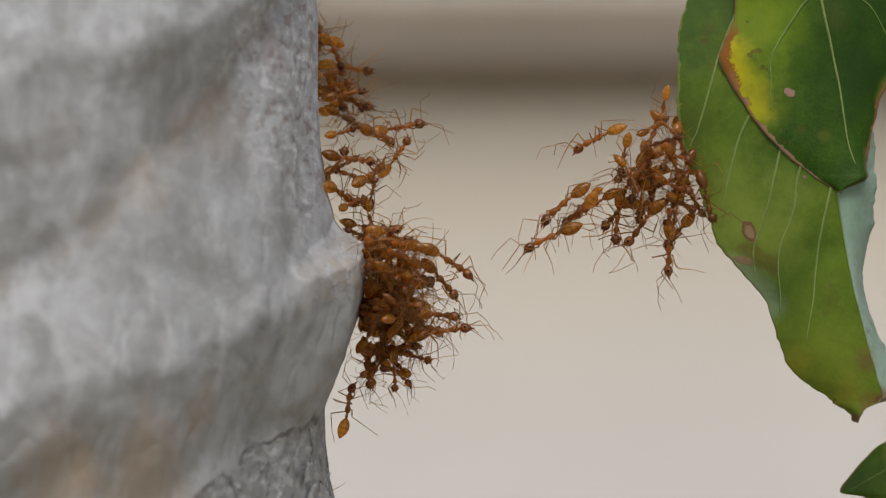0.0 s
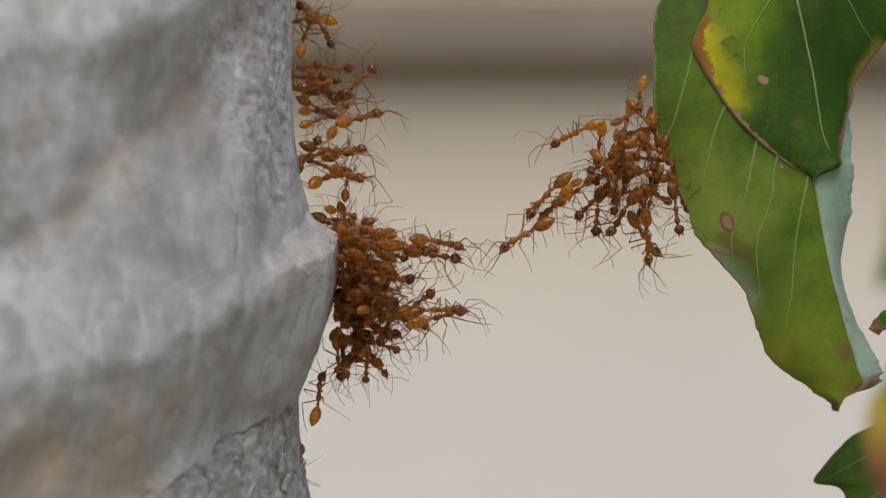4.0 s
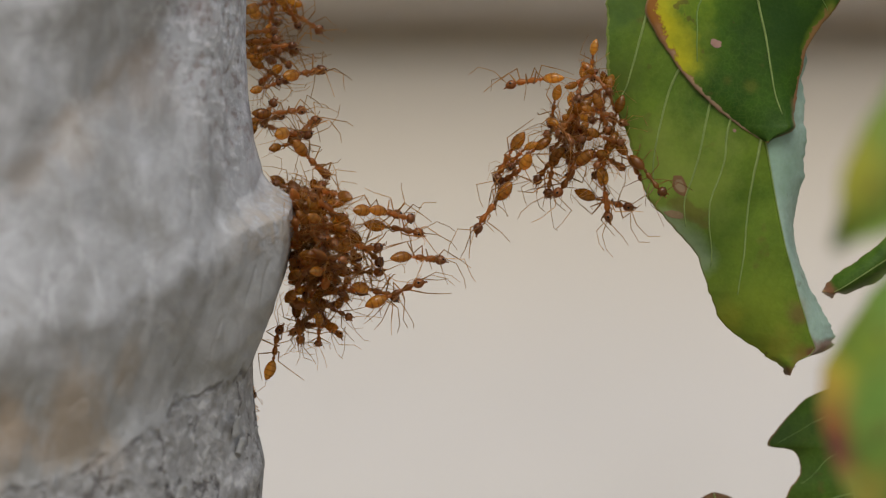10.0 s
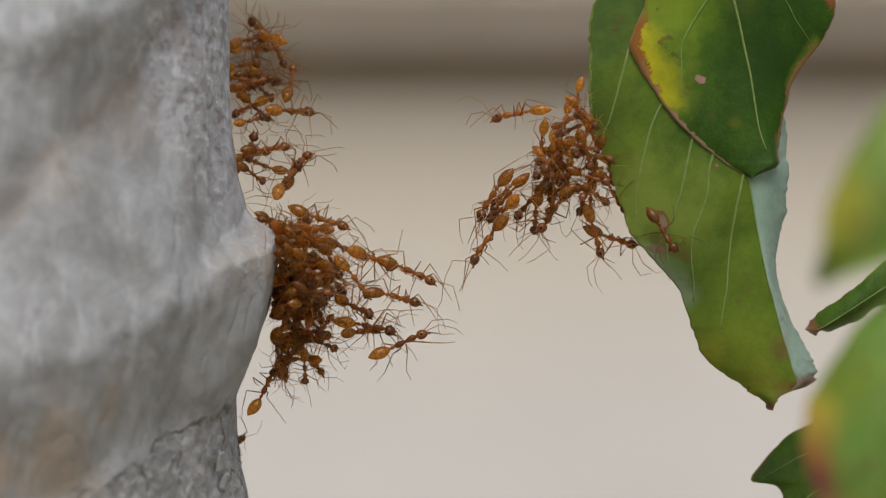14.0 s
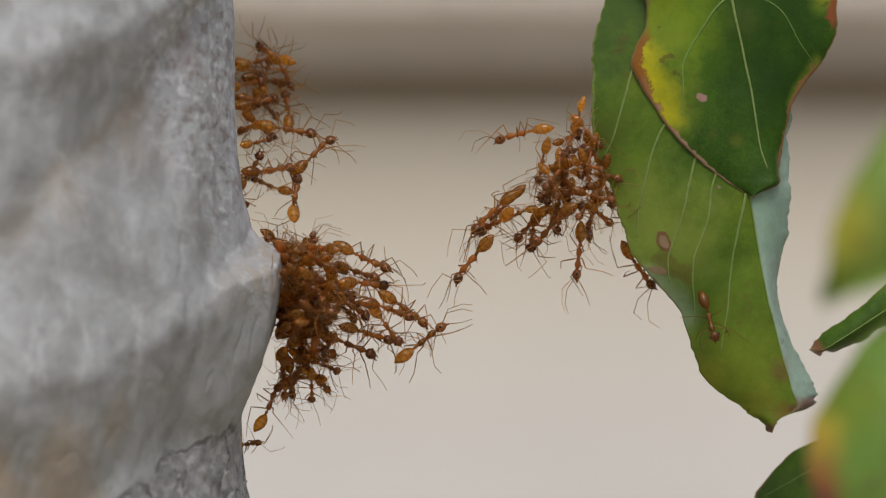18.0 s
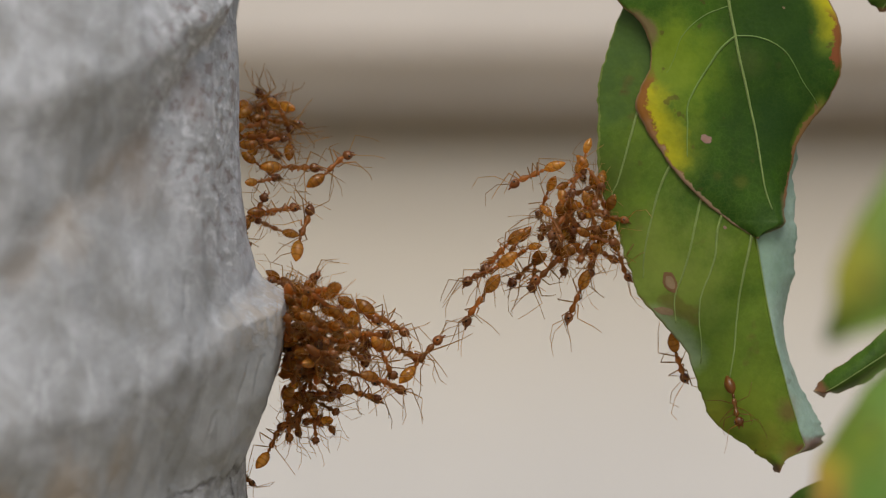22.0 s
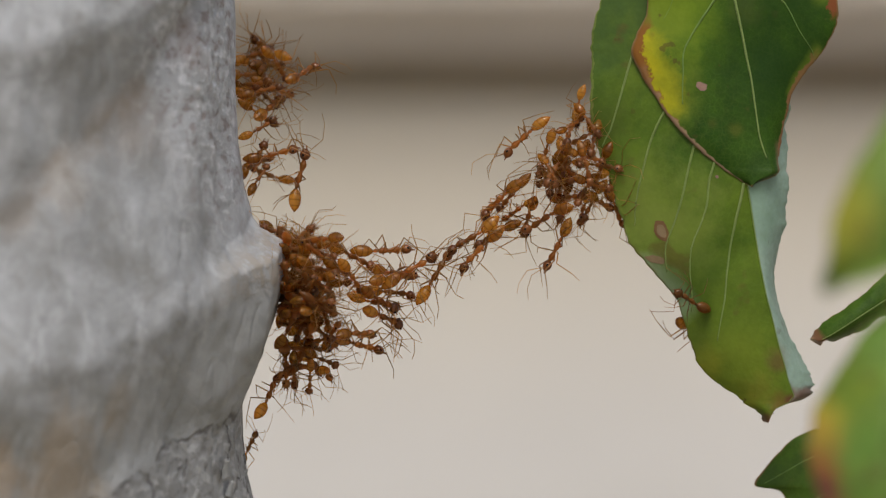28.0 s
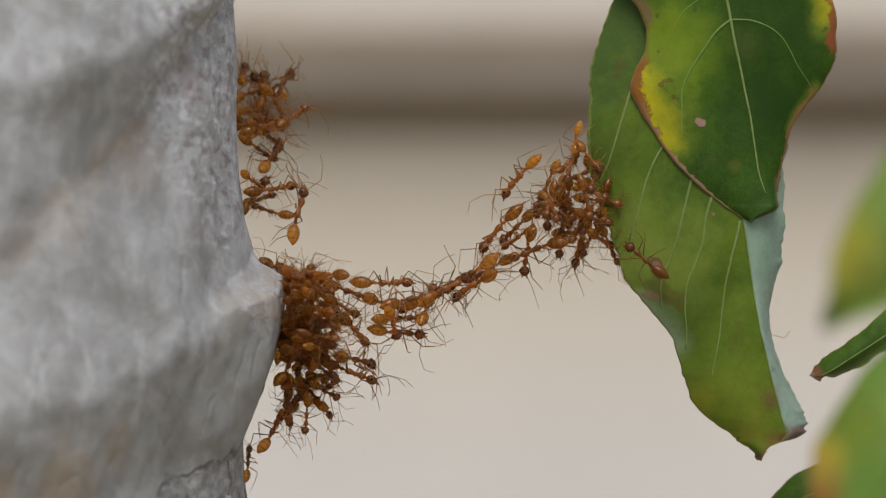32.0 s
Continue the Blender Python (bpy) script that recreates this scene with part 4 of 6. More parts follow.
def make_ant(length, label, group, gait, rnd, reach=1.0):
    """An ant 8 mm long at scale 1, its middle at the origin and its head towards x."""
    root = tagged(new("weaver_ant"), label, "ant", group)
    bend = rnd.uniform(-14, 14)
    thorax = child("thorax", THORAX, root, 0.95, 0, 0)
    child("petiole", PETIOLE, root, -0.45, 0, 0, 0, bend * 0.4, rnd.uniform(-8, 8))
    child("gaster", rnd.choice(GASTERS), root, -1.2, 0, 0, 0, bend, rnd.uniform(-12, 12))
    head = child("head", HEADS, root, 2.3, 0, 0, rnd.uniform(-20, 20), rnd.uniform(-8, 22), rnd.uniform(-14, 14))
    for s, jaw in zip((1, -1), MANDIBLE):
        child("eye", EYE_MESH, head, 0.62, s * 0.62, 0.2)
        child("mandible", jaw, head, 1.22, s * 0.2, -0.05, 0, 0, rnd.uniform(0, 12) * s)
    feel = rnd.choice(ANTENNAE)
    for s, me in zip((1, -1), feel):
        child("antenna", me, head, 1.05, s * 0.3, 0.3, rnd.uniform(-25, 25), rnd.uniform(-25, 25), rnd.uniform(-25, 25))
    for s, side in zip((1, -1), LEGS[gait]):
        for (x, y, z), me in zip(HIPS, side):
            child("leg", me, root, 0.95 + x, s * y, z, rnd.uniform(-16, 16), rnd.uniform(-18, 18), rnd.uniform(-16, 16)).scale = (reach,) * 3
    root.scale = (length / 8.0,) * 3
    return root


def heading(tail, head, length, depth, lean, roll):
    """The pose of an ant between two points of the bridge's plane (mm); what it lacks in length it leans away or towards the eye."""
    dx, dz = head[0] - tail[0], head[1] - tail[1]
    flat = math.hypot(dx, dz)
    flat = max(flat, 0.01)
    use = min(flat, length)
    dy = math.sqrt(max(0.0, length * length - use * use)) * lean
    ax = Vector((dx / flat * use, dy, dz / flat * use)).normalized()
    side = Vector((0, -1, 0)) - ax * -ax.y
    side = side.normalized() if side.length > 0.05 else Vector((0, 0, 1))
    turn = Matrix.Rotation(radians(roll), 3, ax)
    up = turn @ side
    m = Matrix((ax, up.cross(ax), up)).transposed().to_4x4()
    k = (716.9 + depth) / 716.9
    m.translation = Vector(((tail[0] + head[0]) / 2 * k, depth, (tail[1] + head[1]) / 2 * k)) * MM
    return m


MOVES = []


def ant(kind, length, depth, lean, roll, gait, *keys, reach=1.0):
    """keys: seconds, tail across, tail up, head across, head up (mm)."""
    rnd = random.Random(len(MOVES) * 7 + 3)
    root = make_ant(length, *KINDS[kind], gait, rnd, 0.75 if kind == "roam" else reach)
    rows = []
    for t, a, b, c, d in keys:
        rows.append((t, heading((a, b), (c, d), length, depth, lean, roll)))
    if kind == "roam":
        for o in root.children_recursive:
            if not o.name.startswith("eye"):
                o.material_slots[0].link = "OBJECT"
                o.material_slots[0].material = DIMMED
    MOVES.append((root, rows, rnd))
    return root


KINDS = {
    "trunk": ("amber-brown weaver ant clinging in the cluster on the trunk", "ants of the cluster on the trunk"),
    "lead": ("amber weaver ant reaching out from the cluster on the trunk", "ants of the cluster on the trunk"),
    "high": ("amber weaver ant on the upper part of the trunk", "ants of the upper cluster"),
    "leaf": ("amber weaver ant hanging in the chain from the leaf", "ants of the cluster on the leaf"),
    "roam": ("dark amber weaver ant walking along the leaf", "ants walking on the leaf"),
    "low": ("dark amber weaver ant on the trunk below the cluster", "ants of the cluster on the trunk"),
}



def crowd(kind, count, seed, near, spread, toward, depths, gait=None, reach=0.62, turn=55):
    """Ants packed round a place of the bridge's plane (mm), heading roughly one way (degrees)."""
    rnd = random.Random(seed)
    for _ in range(count):
        a = radians(rnd.gauss(toward, turn))
        x, z = near[0] + rnd.gauss(0, spread[0]), near[1] + rnd.gauss(0, spread[1])
        size = rnd.uniform(6.6, 8.4)
        half = size * rnd.uniform(0.3, 0.5)
        dx, dz = math.cos(a) * half, math.sin(a) * half
        if kind == "trunk":
            x = max(-20.8 + abs(dx), min(x, -12.4 - abs(dx)))
        keys = [(t, x - dx + rnd.gauss(0, 0.35), z - dz + rnd.gauss(0, 0.35), x + dx + rnd.gauss(0, 0.35), z + dz + rnd.gauss(0, 0.35)) for t in (0, 8, 16, 24, 32)]
        crowded = ant(kind, size, rnd.uniform(*depths), rnd.choice((-1, 1)), rnd.uniform(-90, 90), rnd.randrange(4) if gait is None else gait, *keys, reach=reach)
        if kind == "trunk" and rnd.random() < 0.6:
            face = next(o for o in crowded.children if o.name.startswith("head"))
            face.material_slots[0].link = "OBJECT"
            face.material_slots[0].material = BODY
        if kind == "trunk" and rnd.random() < 0.3:
            belly = next(o for o in crowded.children if o.name.startswith("gaster"))
            belly.material_slots[0].link = "OBJECT"
            belly.material_slots[0].material = BODY


crowd("trunk", 13, 11, (-17.0, 1.5), (1.6, 2.6), -10, (-7, 10))
crowd("trunk", 12, 12, (-18.0, -4.5), (1.6, 2.4), -35, (-6, 10))
crowd("trunk", 9, 13, (-18.2, 6.0), (2.2, 1.1), -15, (-7, 8))
crowd("trunk", 4, 14, (-14.5, -2.0), (1.4, 3.0), -10, (-4, 6))
crowd("trunk", 9, 17, (-18.6, 0.8), (1.3, 3.4), 165, (-9, 9))
crowd("high", 5, 15, (-25.2, 31.0), (1.4, 3.8), 0, (4, 18))
crowd("leaf", 6, 16, (21.0, 19.0), (2.2, 3.0), 240, (-4, 6))
crowd("trunk", 8, 18, (-17.0, -1.5), (1.8, 3.4), -20, (-9, -2))
crowd("leaf", 8, 19, (24.2, 17.5), (0.6, 4.0), 290, (-3.6, 1))
crowd("leaf", 6, 20, (19.5, 16.5), (2.2, 3.0), 230, (-4, 5))
crowd("trunk", 8, 21, (-18.0, -9.5), (1.8, 1.5), -80, (-4, 5))
crowd("high", 5, 22, (-23.6, 18.5), (0.9, 2.6), 0, (2, 14))
crowd("trunk", 7, 23, (-18.6, -3.0), (1.5, 3.4), -40, (-2, 12))
# ants gripping the lip, their legs drawn out along the cluster
crowd("trunk", 4, 31, (-14.2, 4.2), (1.1, 2.0), 168, (-12, -8), 1, 1.0, 14)
crowd("trunk", 3, 32, (-15.2, 0.4), (1.2, 2.6), -14, (-11, -8), 1, 0.95, 16)

ant("leaf", 9.0, 0, 1, 85, 0, (0, 16.6, 24.3, 8.8, 20.5), (6, 17.3, 23.1, 9.2, 20.0), (9, 17.9, 24.5, 9.3, 23.3), (13, 18.6, 24.7, 9.8, 23.8), (17, 18.2, 25.0, 9.4, 23.2), (20, 17.8, 25.3, 9.2, 23.9), (23, 19.3, 25.7, 11.3, 22.1), (25.5, 19.6, 25.8, 12.2, 21.3), (28, 17.2, 25.0, 10.6, 19.2), (32, 15.9, 24.7, 10.3, 18.5))
ant("leaf", 6.8, 3, 1, 60, 0, (0, 22.1, 29.5, 21.7, 23.9), (6, 22.4, 29.6, 22.0, 24.0), (9, 22.1, 29.7, 22.1, 23.3), (13, 22.4, 29.4, 22.1, 23.3), (17, 22.0, 29.3, 21.5, 22.9), (20, 22.0, 29.6, 21.2, 23.1), (23, 22.2, 29.2, 21.5, 22.5), (25.5, 22.4, 29.5, 21.8, 23.3), (28, 21.9, 29.4, 21.0, 23.0), (32, 21.3, 29.6, 20.5, 22.8))
ant("leaf", 6.4, -2, 1, 90, 2, (0, 18.2, 22.3, 22.8, 25.5), (9, 18.2, 22.5, 22.9, 25.7), (13, 18.6, 21.8, 22.7, 24.2), (17, 18.1, 22.2, 22.5, 24.6), (20, 17.6, 21.9, 22.0, 24.7), (23, 18.3, 21.7, 22.3, 24.9), (25.5, 19.2, 22.1, 23.0, 24.9), (28, 18.4, 22.2, 22.4, 25.0), (32, 18.3, 21.7, 21.5, 24.9))
ant("leaf", 7.1, 2, 1, 30, 1, (0, 16.8, 23.1, 15.8, 16.7), (9, 17.0, 23.3, 16.1, 16.9), (13, 17.5, 23.5, 16.7, 16.6), (17, 17.3, 23.2, 16.3, 16.2), (20, 17.1, 23.5, 15.2, 17.8), (23, 17.5, 23.8, 15.5, 17.3), (25.5, 18.2, 23.5, 16.6, 16.9), (28, 17.8, 23.3, 16.0, 16.6), (32, 18.4, 23.9, 15.9, 17.7))
ant("leaf", 8.2, -3, -1, 70, 3, (0, 22.0, 21.5, 16.4, 15.5), (9, 22.1, 21.7, 16.5, 15.7), (13, 21.8, 21.4, 17.0, 15.8), (17, 21.4, 21.1, 16.5, 15.8), (20, 21.2, 21.7, 15.6, 17.0), (23, 20.9, 20.2, 16.7, 14.3), (25.5, 20.6, 20.7, 16.6, 15.6), (28, 20.0, 20.4, 16.4, 14.8), (32, 19.5, 20.7, 16.1, 15.5))
ant("leaf", 9.4, -1, 1, 70, 1, (0, 11.3, 16.1, 4.2, 10.1), (6, 12.6, 16.3, 6.3, 9.4), (9, 12.1, 16.5, 7.5, 9.3), (13, 12.4, 16.6, 8.3, 8.9), (17, 13.2, 16.2, 6.2, 9.5), (20, 12.8, 17.3, 5.8, 9.5), (23, 13.4, 16.1, 7.1, 10.3), (25.5, 13.8, 15.5, 7.8, 9.4), (28, 13.3, 16.1, 7.4, 10.4), (32, 13.2, 17.7, 7.0, 10.7))
ant("leaf", 8.2, 3, 1, 50, 0, (0, 15.6, 15.1, 8.9, 10.9), (6, 16.6, 16.0, 10.8, 11.3), (9, 16.1, 15.7, 9.7, 11.3), (13, 15.5, 15.8, 10.1, 9.7), (17, 13.9, 16.3, 9.1, 11.5), (20, 13.6, 17.0, 8.0, 11.5), (23, 14.2, 16.2, 9.7, 10.3), (25.5, 15.0, 15.9, 10.4, 10.0), (28, 14.4, 16.6, 9.8, 11.2), (32, 15.1, 16.7, 10.1, 11.9))
ant("leaf", 6.6, 1, 1, 90, 3, (0, 12.9, 15.8, 9.8, 11.7), (6, 14.4, 15.5, 9.8, 11.3), (9, 13.8, 15.8, 9.3, 11.4), (13, 14.3, 15.8, 9.8, 11.0), (17, 16.1, 14.3, 10.9, 11.5), (20, 15.3, 14.1, 9.5, 11.4), (23, 15.7, 14.6, 11.0, 11.9), (25.5, 15.9, 13.5, 11.6, 10.4), (28, 15.4, 13.6, 10.6, 10.0), (32, 15.2, 14.7, 10.5, 11.1))
ant("leaf", 9.4, -3, 1, 70, 1, (0, 10.4, 10.3, 1.6, 6.5), (6, 10.2, 9.3, 2.2, 4.4), (9, 10.2, 9.5, 4.5, 2.1), (13, 12.8, 10.3, 7.2, 2.8), (17, 9.6, 9.9, 3.9, 2.8), (20, 9.3, 10.3, 3.3, 3.2), (23, 9.8, 9.8, 4.7, 2.2), (25.5, 10.9, 9.7, 6.0, 1.6), (28, 10.9, 9.6, 4.2, 2.7), (32, 9.9, 8.3, 3.2, 4.1))
ant("leaf", 9.4, -2, 1, -60, 2, (0, 21.4, 14.1, 16.6, 6.7), (6, 22.1, 14.0, 18.0, 6.8), (9, 21.1, 14.5, 16.7, 7.1), (13, 21.1, 14.7, 17.1, 6.5), (17, 21.0, 14.7, 15.6, 7.9), (20, 20.5, 15.1, 13.8, 8.2), (23, 20.8, 15.0, 14.2, 7.7), (25.5, 21.2, 14.5, 14.2, 8.1), (28, 20.4, 13.0, 13.4, 8.2), (32, 19.8, 13.1, 11.3, 9.5))
ant("leaf", 8.3, 2, 1, 0, 0, (0, 15.8, 15.1, 15.0, 6.9), (6, 16.9, 13.7, 16.2, 6.9), (9, 16.5, 14.5, 15.5, 7.1), (13, 16.9, 13.5, 16.3, 6.8), (17, 15.8, 13.4, 14.9, 7.2), (20, 15.2, 13.1, 14.2, 7.4), (23, 15.5, 13.3, 14.3, 7.1), (25.5, 16.2, 13.7, 15.0, 8.0), (28, 15.2, 13.8, 13.6, 7.6), (32, 14.8, 14.9, 13.5, 7.1))
ant("leaf", 9.2, 6, 1, 60, 0, (0, 25.7, 11.5, 22.2, 6.7), (6, 18.9, 8.7, 25.8, 4.3), (9, 18.9, 8.0, 27.7, 5.4), (13, 22.7, 7.8, 30.6, 5.8), (17, 26.7, 9.4, 32.3, 2.7), (20, 29.8, 6.1, 33.5, -1.4), (23, 35.5, -0.4, 37.4, -7.4), (25.5, 36.4, -1.6, 37.9, -7.9), (28, 35.4, -4.2, 39.2, -6.2), (30, 39.3, -3.1, 44.5, -1.5), (32, 41.1, -0.7, 46.7, 0.9))
ant("leaf", 8.7, 0, 1, 60, 1, (0, 22.8, 10.7, 22.6, 2.5), (6, 23.3, 11.3, 23.6, 2.9), (9, 23.3, 11.7, 24.1, 3.4), (13, 23.9, 11.4, 26.3, 3.8), (17, 22.1, 11.5, 21.9, 2.8), (20, 21.7, 11.4, 20.2, 3.4), (23, 22.4, 10.1, 19.1, 2.7), (25.5, 21.4, 10.4, 20.2, 2.4), (28, 20.5, 10.4, 16.6, 2.8), (32, 22.4, 15.7, 20.8, 8.4))
ant("leaf", 7.7, 2, 1, 60, 2, (0, 24.4, 17.5, 27.6, 10.7), (6, 27.4, 16.1, 29.4, 9.6), (9, 25.7, 15.3, 29.3, 8.9), (13, 25.3, 16.2, 29.5, 9.7), (17, 26.5, 16.2, 28.9, 9.3), (20, 25.6, 16.3, 28.0, 9.0), (23, 25.9, 15.3, 28.3, 8.4), (25.5, 26.2, 15.7, 28.3, 9.2), (28, 25.6, 15.0, 28.0, 8.8), (32, 24.3, 15.3, 27.2, 8.4))
ant("leaf", 7.0, -2, -1, 40, 3, (0, 25.2, 17.5, 22.4, 11.1), (9, 25.3, 16.7, 22.2, 11.1), (13, 25.7, 16.7, 22.4, 11.5), (17, 24.7, 16.3, 21.4, 11.4), (20, 23.8, 16.5, 20.5, 11.5), (23, 24.1, 16.2, 20.8, 11.3), (25.5, 24.3, 15.9, 21.4, 11.1), (28, 23.8, 16.8, 20.9, 12.0), (32, 23.2, 17.5, 20.0, 11.8))
ant("leaf", 6.4, 3, 1, 20, 0, (0, 25.6, 19.1, 28.0, 13.5), (9, 26.1, 19.7, 28.1, 13.7), (13, 26.2, 19.1, 27.7, 14.0), (17, 25.1, 19.0, 26.3, 13.2), (20, 24.7, 19.4, 25.8, 13.3), (23, 25.4, 18.5, 26.5, 12.9), (25.5, 25.6, 19.2, 26.9, 13.5), (28, 25.4, 18.6, 26.8, 12.8), (32, 24.9, 19.5, 26.4, 13.9))
ant("leaf", 7.7, 4, 1, 80, 2, (0, 23.2, 25.1, 25.2, 19.1), (9, 23.3, 24.9, 25.7, 18.9), (13, 22.6, 24.7, 25.7, 18.8), (17, 22.3, 24.0, 25.1, 18.3), (20, 21.9, 25.0, 25.0, 18.9), (23, 22.6, 23.5, 25.7, 17.8), (25.5, 22.8, 24.8, 26.3, 17.9), (28, 22.6, 24.4, 25.8, 18.0), (32, 22.1, 24.3, 24.8, 18.7))
ant("leaf", 7.0, -4, 1, 0, 1, (0, 22.4, 21.5, 24.4, 16.3), (9, 22.5, 21.7, 24.5, 16.1), (13, 22.7, 22.0, 24.5, 16.2), (17, 22.3, 21.6, 23.9, 15.9), (20, 21.5, 21.8, 23.4, 16.0), (23, 22.2, 21.4, 23.7, 15.1), (25.5, 22.4, 21.5, 23.9, 14.7), (28, 21.8, 21.6, 23.4, 14.8), (32, 21.7, 21.9, 23.2, 15.1))
ant("leaf", 7.7, -1, 1, 50, 3, (0, 19.2, 20.3, 17.2, 12.9), (9, 19.7, 20.1, 17.7, 13.3), (13, 19.3, 19.9, 17.9, 13.2), (17, 19.5, 20.3, 16.9, 13.6), (20, 18.6, 20.5, 16.4, 13.4), (23, 19.3, 20.2, 17.1, 13.1), (25.5, 19.1, 20.7, 17.4, 13.2), (28, 19.0, 20.0, 17.2, 13.2), (32, 18.4, 21.1, 16.7, 13.5))
ant("leaf", 7.1, 4, -1, 10, 0, (0, 20.4, 19.9, 14.8, 15.9), (9, 20.5, 20.1, 14.9, 15.7), (13, 20.5, 18.7, 15.8, 14.8), (17, 20.3, 17.9, 15.9, 14.4), (20, 20.2, 18.9, 15.5, 15.4), (23, 20.1, 17.8, 15.4, 15.9), (25.5, 19.9, 18.3, 15.6, 16.0), (28, 19.8, 17.6, 15.4, 16.4), (32, 19.6, 17.9, 14.9, 17.1))
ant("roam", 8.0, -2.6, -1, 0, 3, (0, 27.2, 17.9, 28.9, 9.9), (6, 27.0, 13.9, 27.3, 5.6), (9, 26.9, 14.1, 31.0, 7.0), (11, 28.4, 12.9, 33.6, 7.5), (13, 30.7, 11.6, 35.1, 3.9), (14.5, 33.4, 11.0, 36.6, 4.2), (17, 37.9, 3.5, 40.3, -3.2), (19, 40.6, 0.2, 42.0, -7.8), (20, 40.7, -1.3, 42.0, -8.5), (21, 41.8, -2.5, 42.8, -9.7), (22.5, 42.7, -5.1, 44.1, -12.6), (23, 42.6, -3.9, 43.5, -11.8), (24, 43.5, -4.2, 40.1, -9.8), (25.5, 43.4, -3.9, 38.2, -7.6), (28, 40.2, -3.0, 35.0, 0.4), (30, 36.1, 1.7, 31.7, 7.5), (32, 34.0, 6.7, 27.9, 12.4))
ant("leaf", 9.4, -2, 1, 75, 1, (0, 12.8, 13.9, 7.2, 9.9), (9, 13.3, 12.9, 8.5, 8.9), (13, 14.3, 11.8, 9.3, 9.2), (17, 12.5, 12.2, 7.7, 9.6), (20, 12.4, 14.3, 6.0, 11.1), (23, 12.7, 11.3, 3.4, 8.2), (25.5, 11.1, 9.9, 2.2, 6.2), (28, 10.8, 10.2, 2.2, 5.5), (32, 10.4, 9.9, 2.1, 5.7))
ant("leaf", 6.4, 1, 1, 15, 2, (0, 18.4, 17.9, 16.0, 14.3), (9, 18.9, 18.1, 16.1, 13.7), (13, 19.1, 17.4, 16.3, 13.0), (17, 18.9, 17.4, 16.1, 13.8), (20, 18.0, 17.9, 15.2, 15.9), (23, 18.3, 17.7, 15.5, 14.5), (25.5, 18.6, 17.3, 15.8, 14.5), (28, 18.4, 17.4, 15.6, 15.0), (32, 18.7, 18.5, 15.1, 15.7))
ant("leaf", 7.0, 5, 1, 70, 3, (0, 24.4, 15.1, 22.8, 8.3), (9, 24.1, 15.3, 22.9, 8.9), (13, 24.3, 15.0, 23.9, 9.4), (17, 23.7, 14.2, 23.3, 8.6), (20, 22.8, 14.7, 22.0, 9.1), (23, 23.1, 13.7, 21.9, 8.1), (25.5, 23.4, 14.1, 22.2, 8.5), (28, 22.8, 14.2, 21.6, 9.4), (32, 22.7, 15.3, 21.5, 10.1))
ant("leaf", 6.4, 3, -1, 120, 1, (0, 21.2, 17.9, 20.0, 13.1), (9, 21.3, 18.1, 19.7, 13.7), (13, 21.5, 18.2, 20.7, 13.4), (17, 20.9, 17.8, 20.1, 13.0), (20, 20.4, 18.3, 19.6, 13.5), (23, 20.7, 17.7, 19.9, 12.9), (25.5, 21.0, 18.1, 19.8, 13.3), (28, 20.4, 17.4, 19.2, 12.6), (32, 20.3, 18.5, 18.7, 12.9))
ant("lead", 9.4, -3, 1, -75, 0, (0, -21.6, 15.5, -17.6, 18.7), (6, -21.0, 16.8, -17.2, 13.6), (9, -20.3, 15.3, -15.8, 10.6), (13, -20.1, 11.4, -10.4, 8.3), (17, -13.7, 9.2, -5.2, 5.3), (20, -11.2, 7.0, -2.7, 2.5), (23, -10.6, 5.6, -2.6, 0.6), (25.5, -11.2, 5.4, -1.9, 4.5), (28, -10.7, 5.6, -1.7, 6.2), (32, -11.2, 6.3, -1.5, 6.5))
ant("lead", 9.4, -2, 1, -75, 0, (0, -12.4, 7.5, -4.7, 2.5), (1, -11.0, 5.6, -3.0, 3.2), (3, -9.6, 6.1, -2.1, 4.8), (6, -12.8, 9.2, -3.4, 7.6), (9, -12.7, 5.7, -6.3, 5.8), (13, -6.0, 4.2, 3.0, 0.9), (17, -6.8, 1.9, 0.8, -3.3), (20, -6.5, 1.7, 0.5, -3.0), (23, -8.2, 0.2, -1.2, -2.1), (25.5, -8.3, 3.0, -0.2, 1.1), (28, -8.4, 1.6, -1.0, 2.7), (32, -6.9, 3.1, 2.0, 5.1))
ant("lead", 9.0, 2, 1, -60, 1, (0, -12.2, 5.5, -7.1, -0.7), (6, -13.8, 6.4, -5.9, 6.8), (9, -9.5, 3.1, -0.6, 1.7), (13, -14.0, 6.6, -7.5, 3.6), (17, -13.6, 5.9, -6.4, 3.5), (20, -12.8, 6.0, -6.4, 2.3), (23, -13.0, 7.0, -7.1, 3.1), (25.5, -13.5, 7.4, -6.8, 3.6), (28, -14.1, 7.1, -6.9, 3.2), (32, -15.0, 6.7, -7.6, 3.9))
ant("lead", 8.2, -4, 1, 20, 2, (0, -20.0, 9.9, -13.0, 7.1), (6, -12.3, 5.3, -5.1, 3.3), (9, -8.3, 6.1, -2.2, 5.3), (13, -12.5, 5.1, -7.9, -1.7), (17, -8.0, -0.1, -2.6, -6.0), (20, -7.2, -0.1, -5.9, -6.7), (23, -8.2, 1.4, -4.7, -4.9), (25.5, -8.0, 1.7, -4.5, -4.1), (28, -12.0, 4.8, -9.0, -0.4), (32, -5.3, 3.1, -4.4, -1.9))
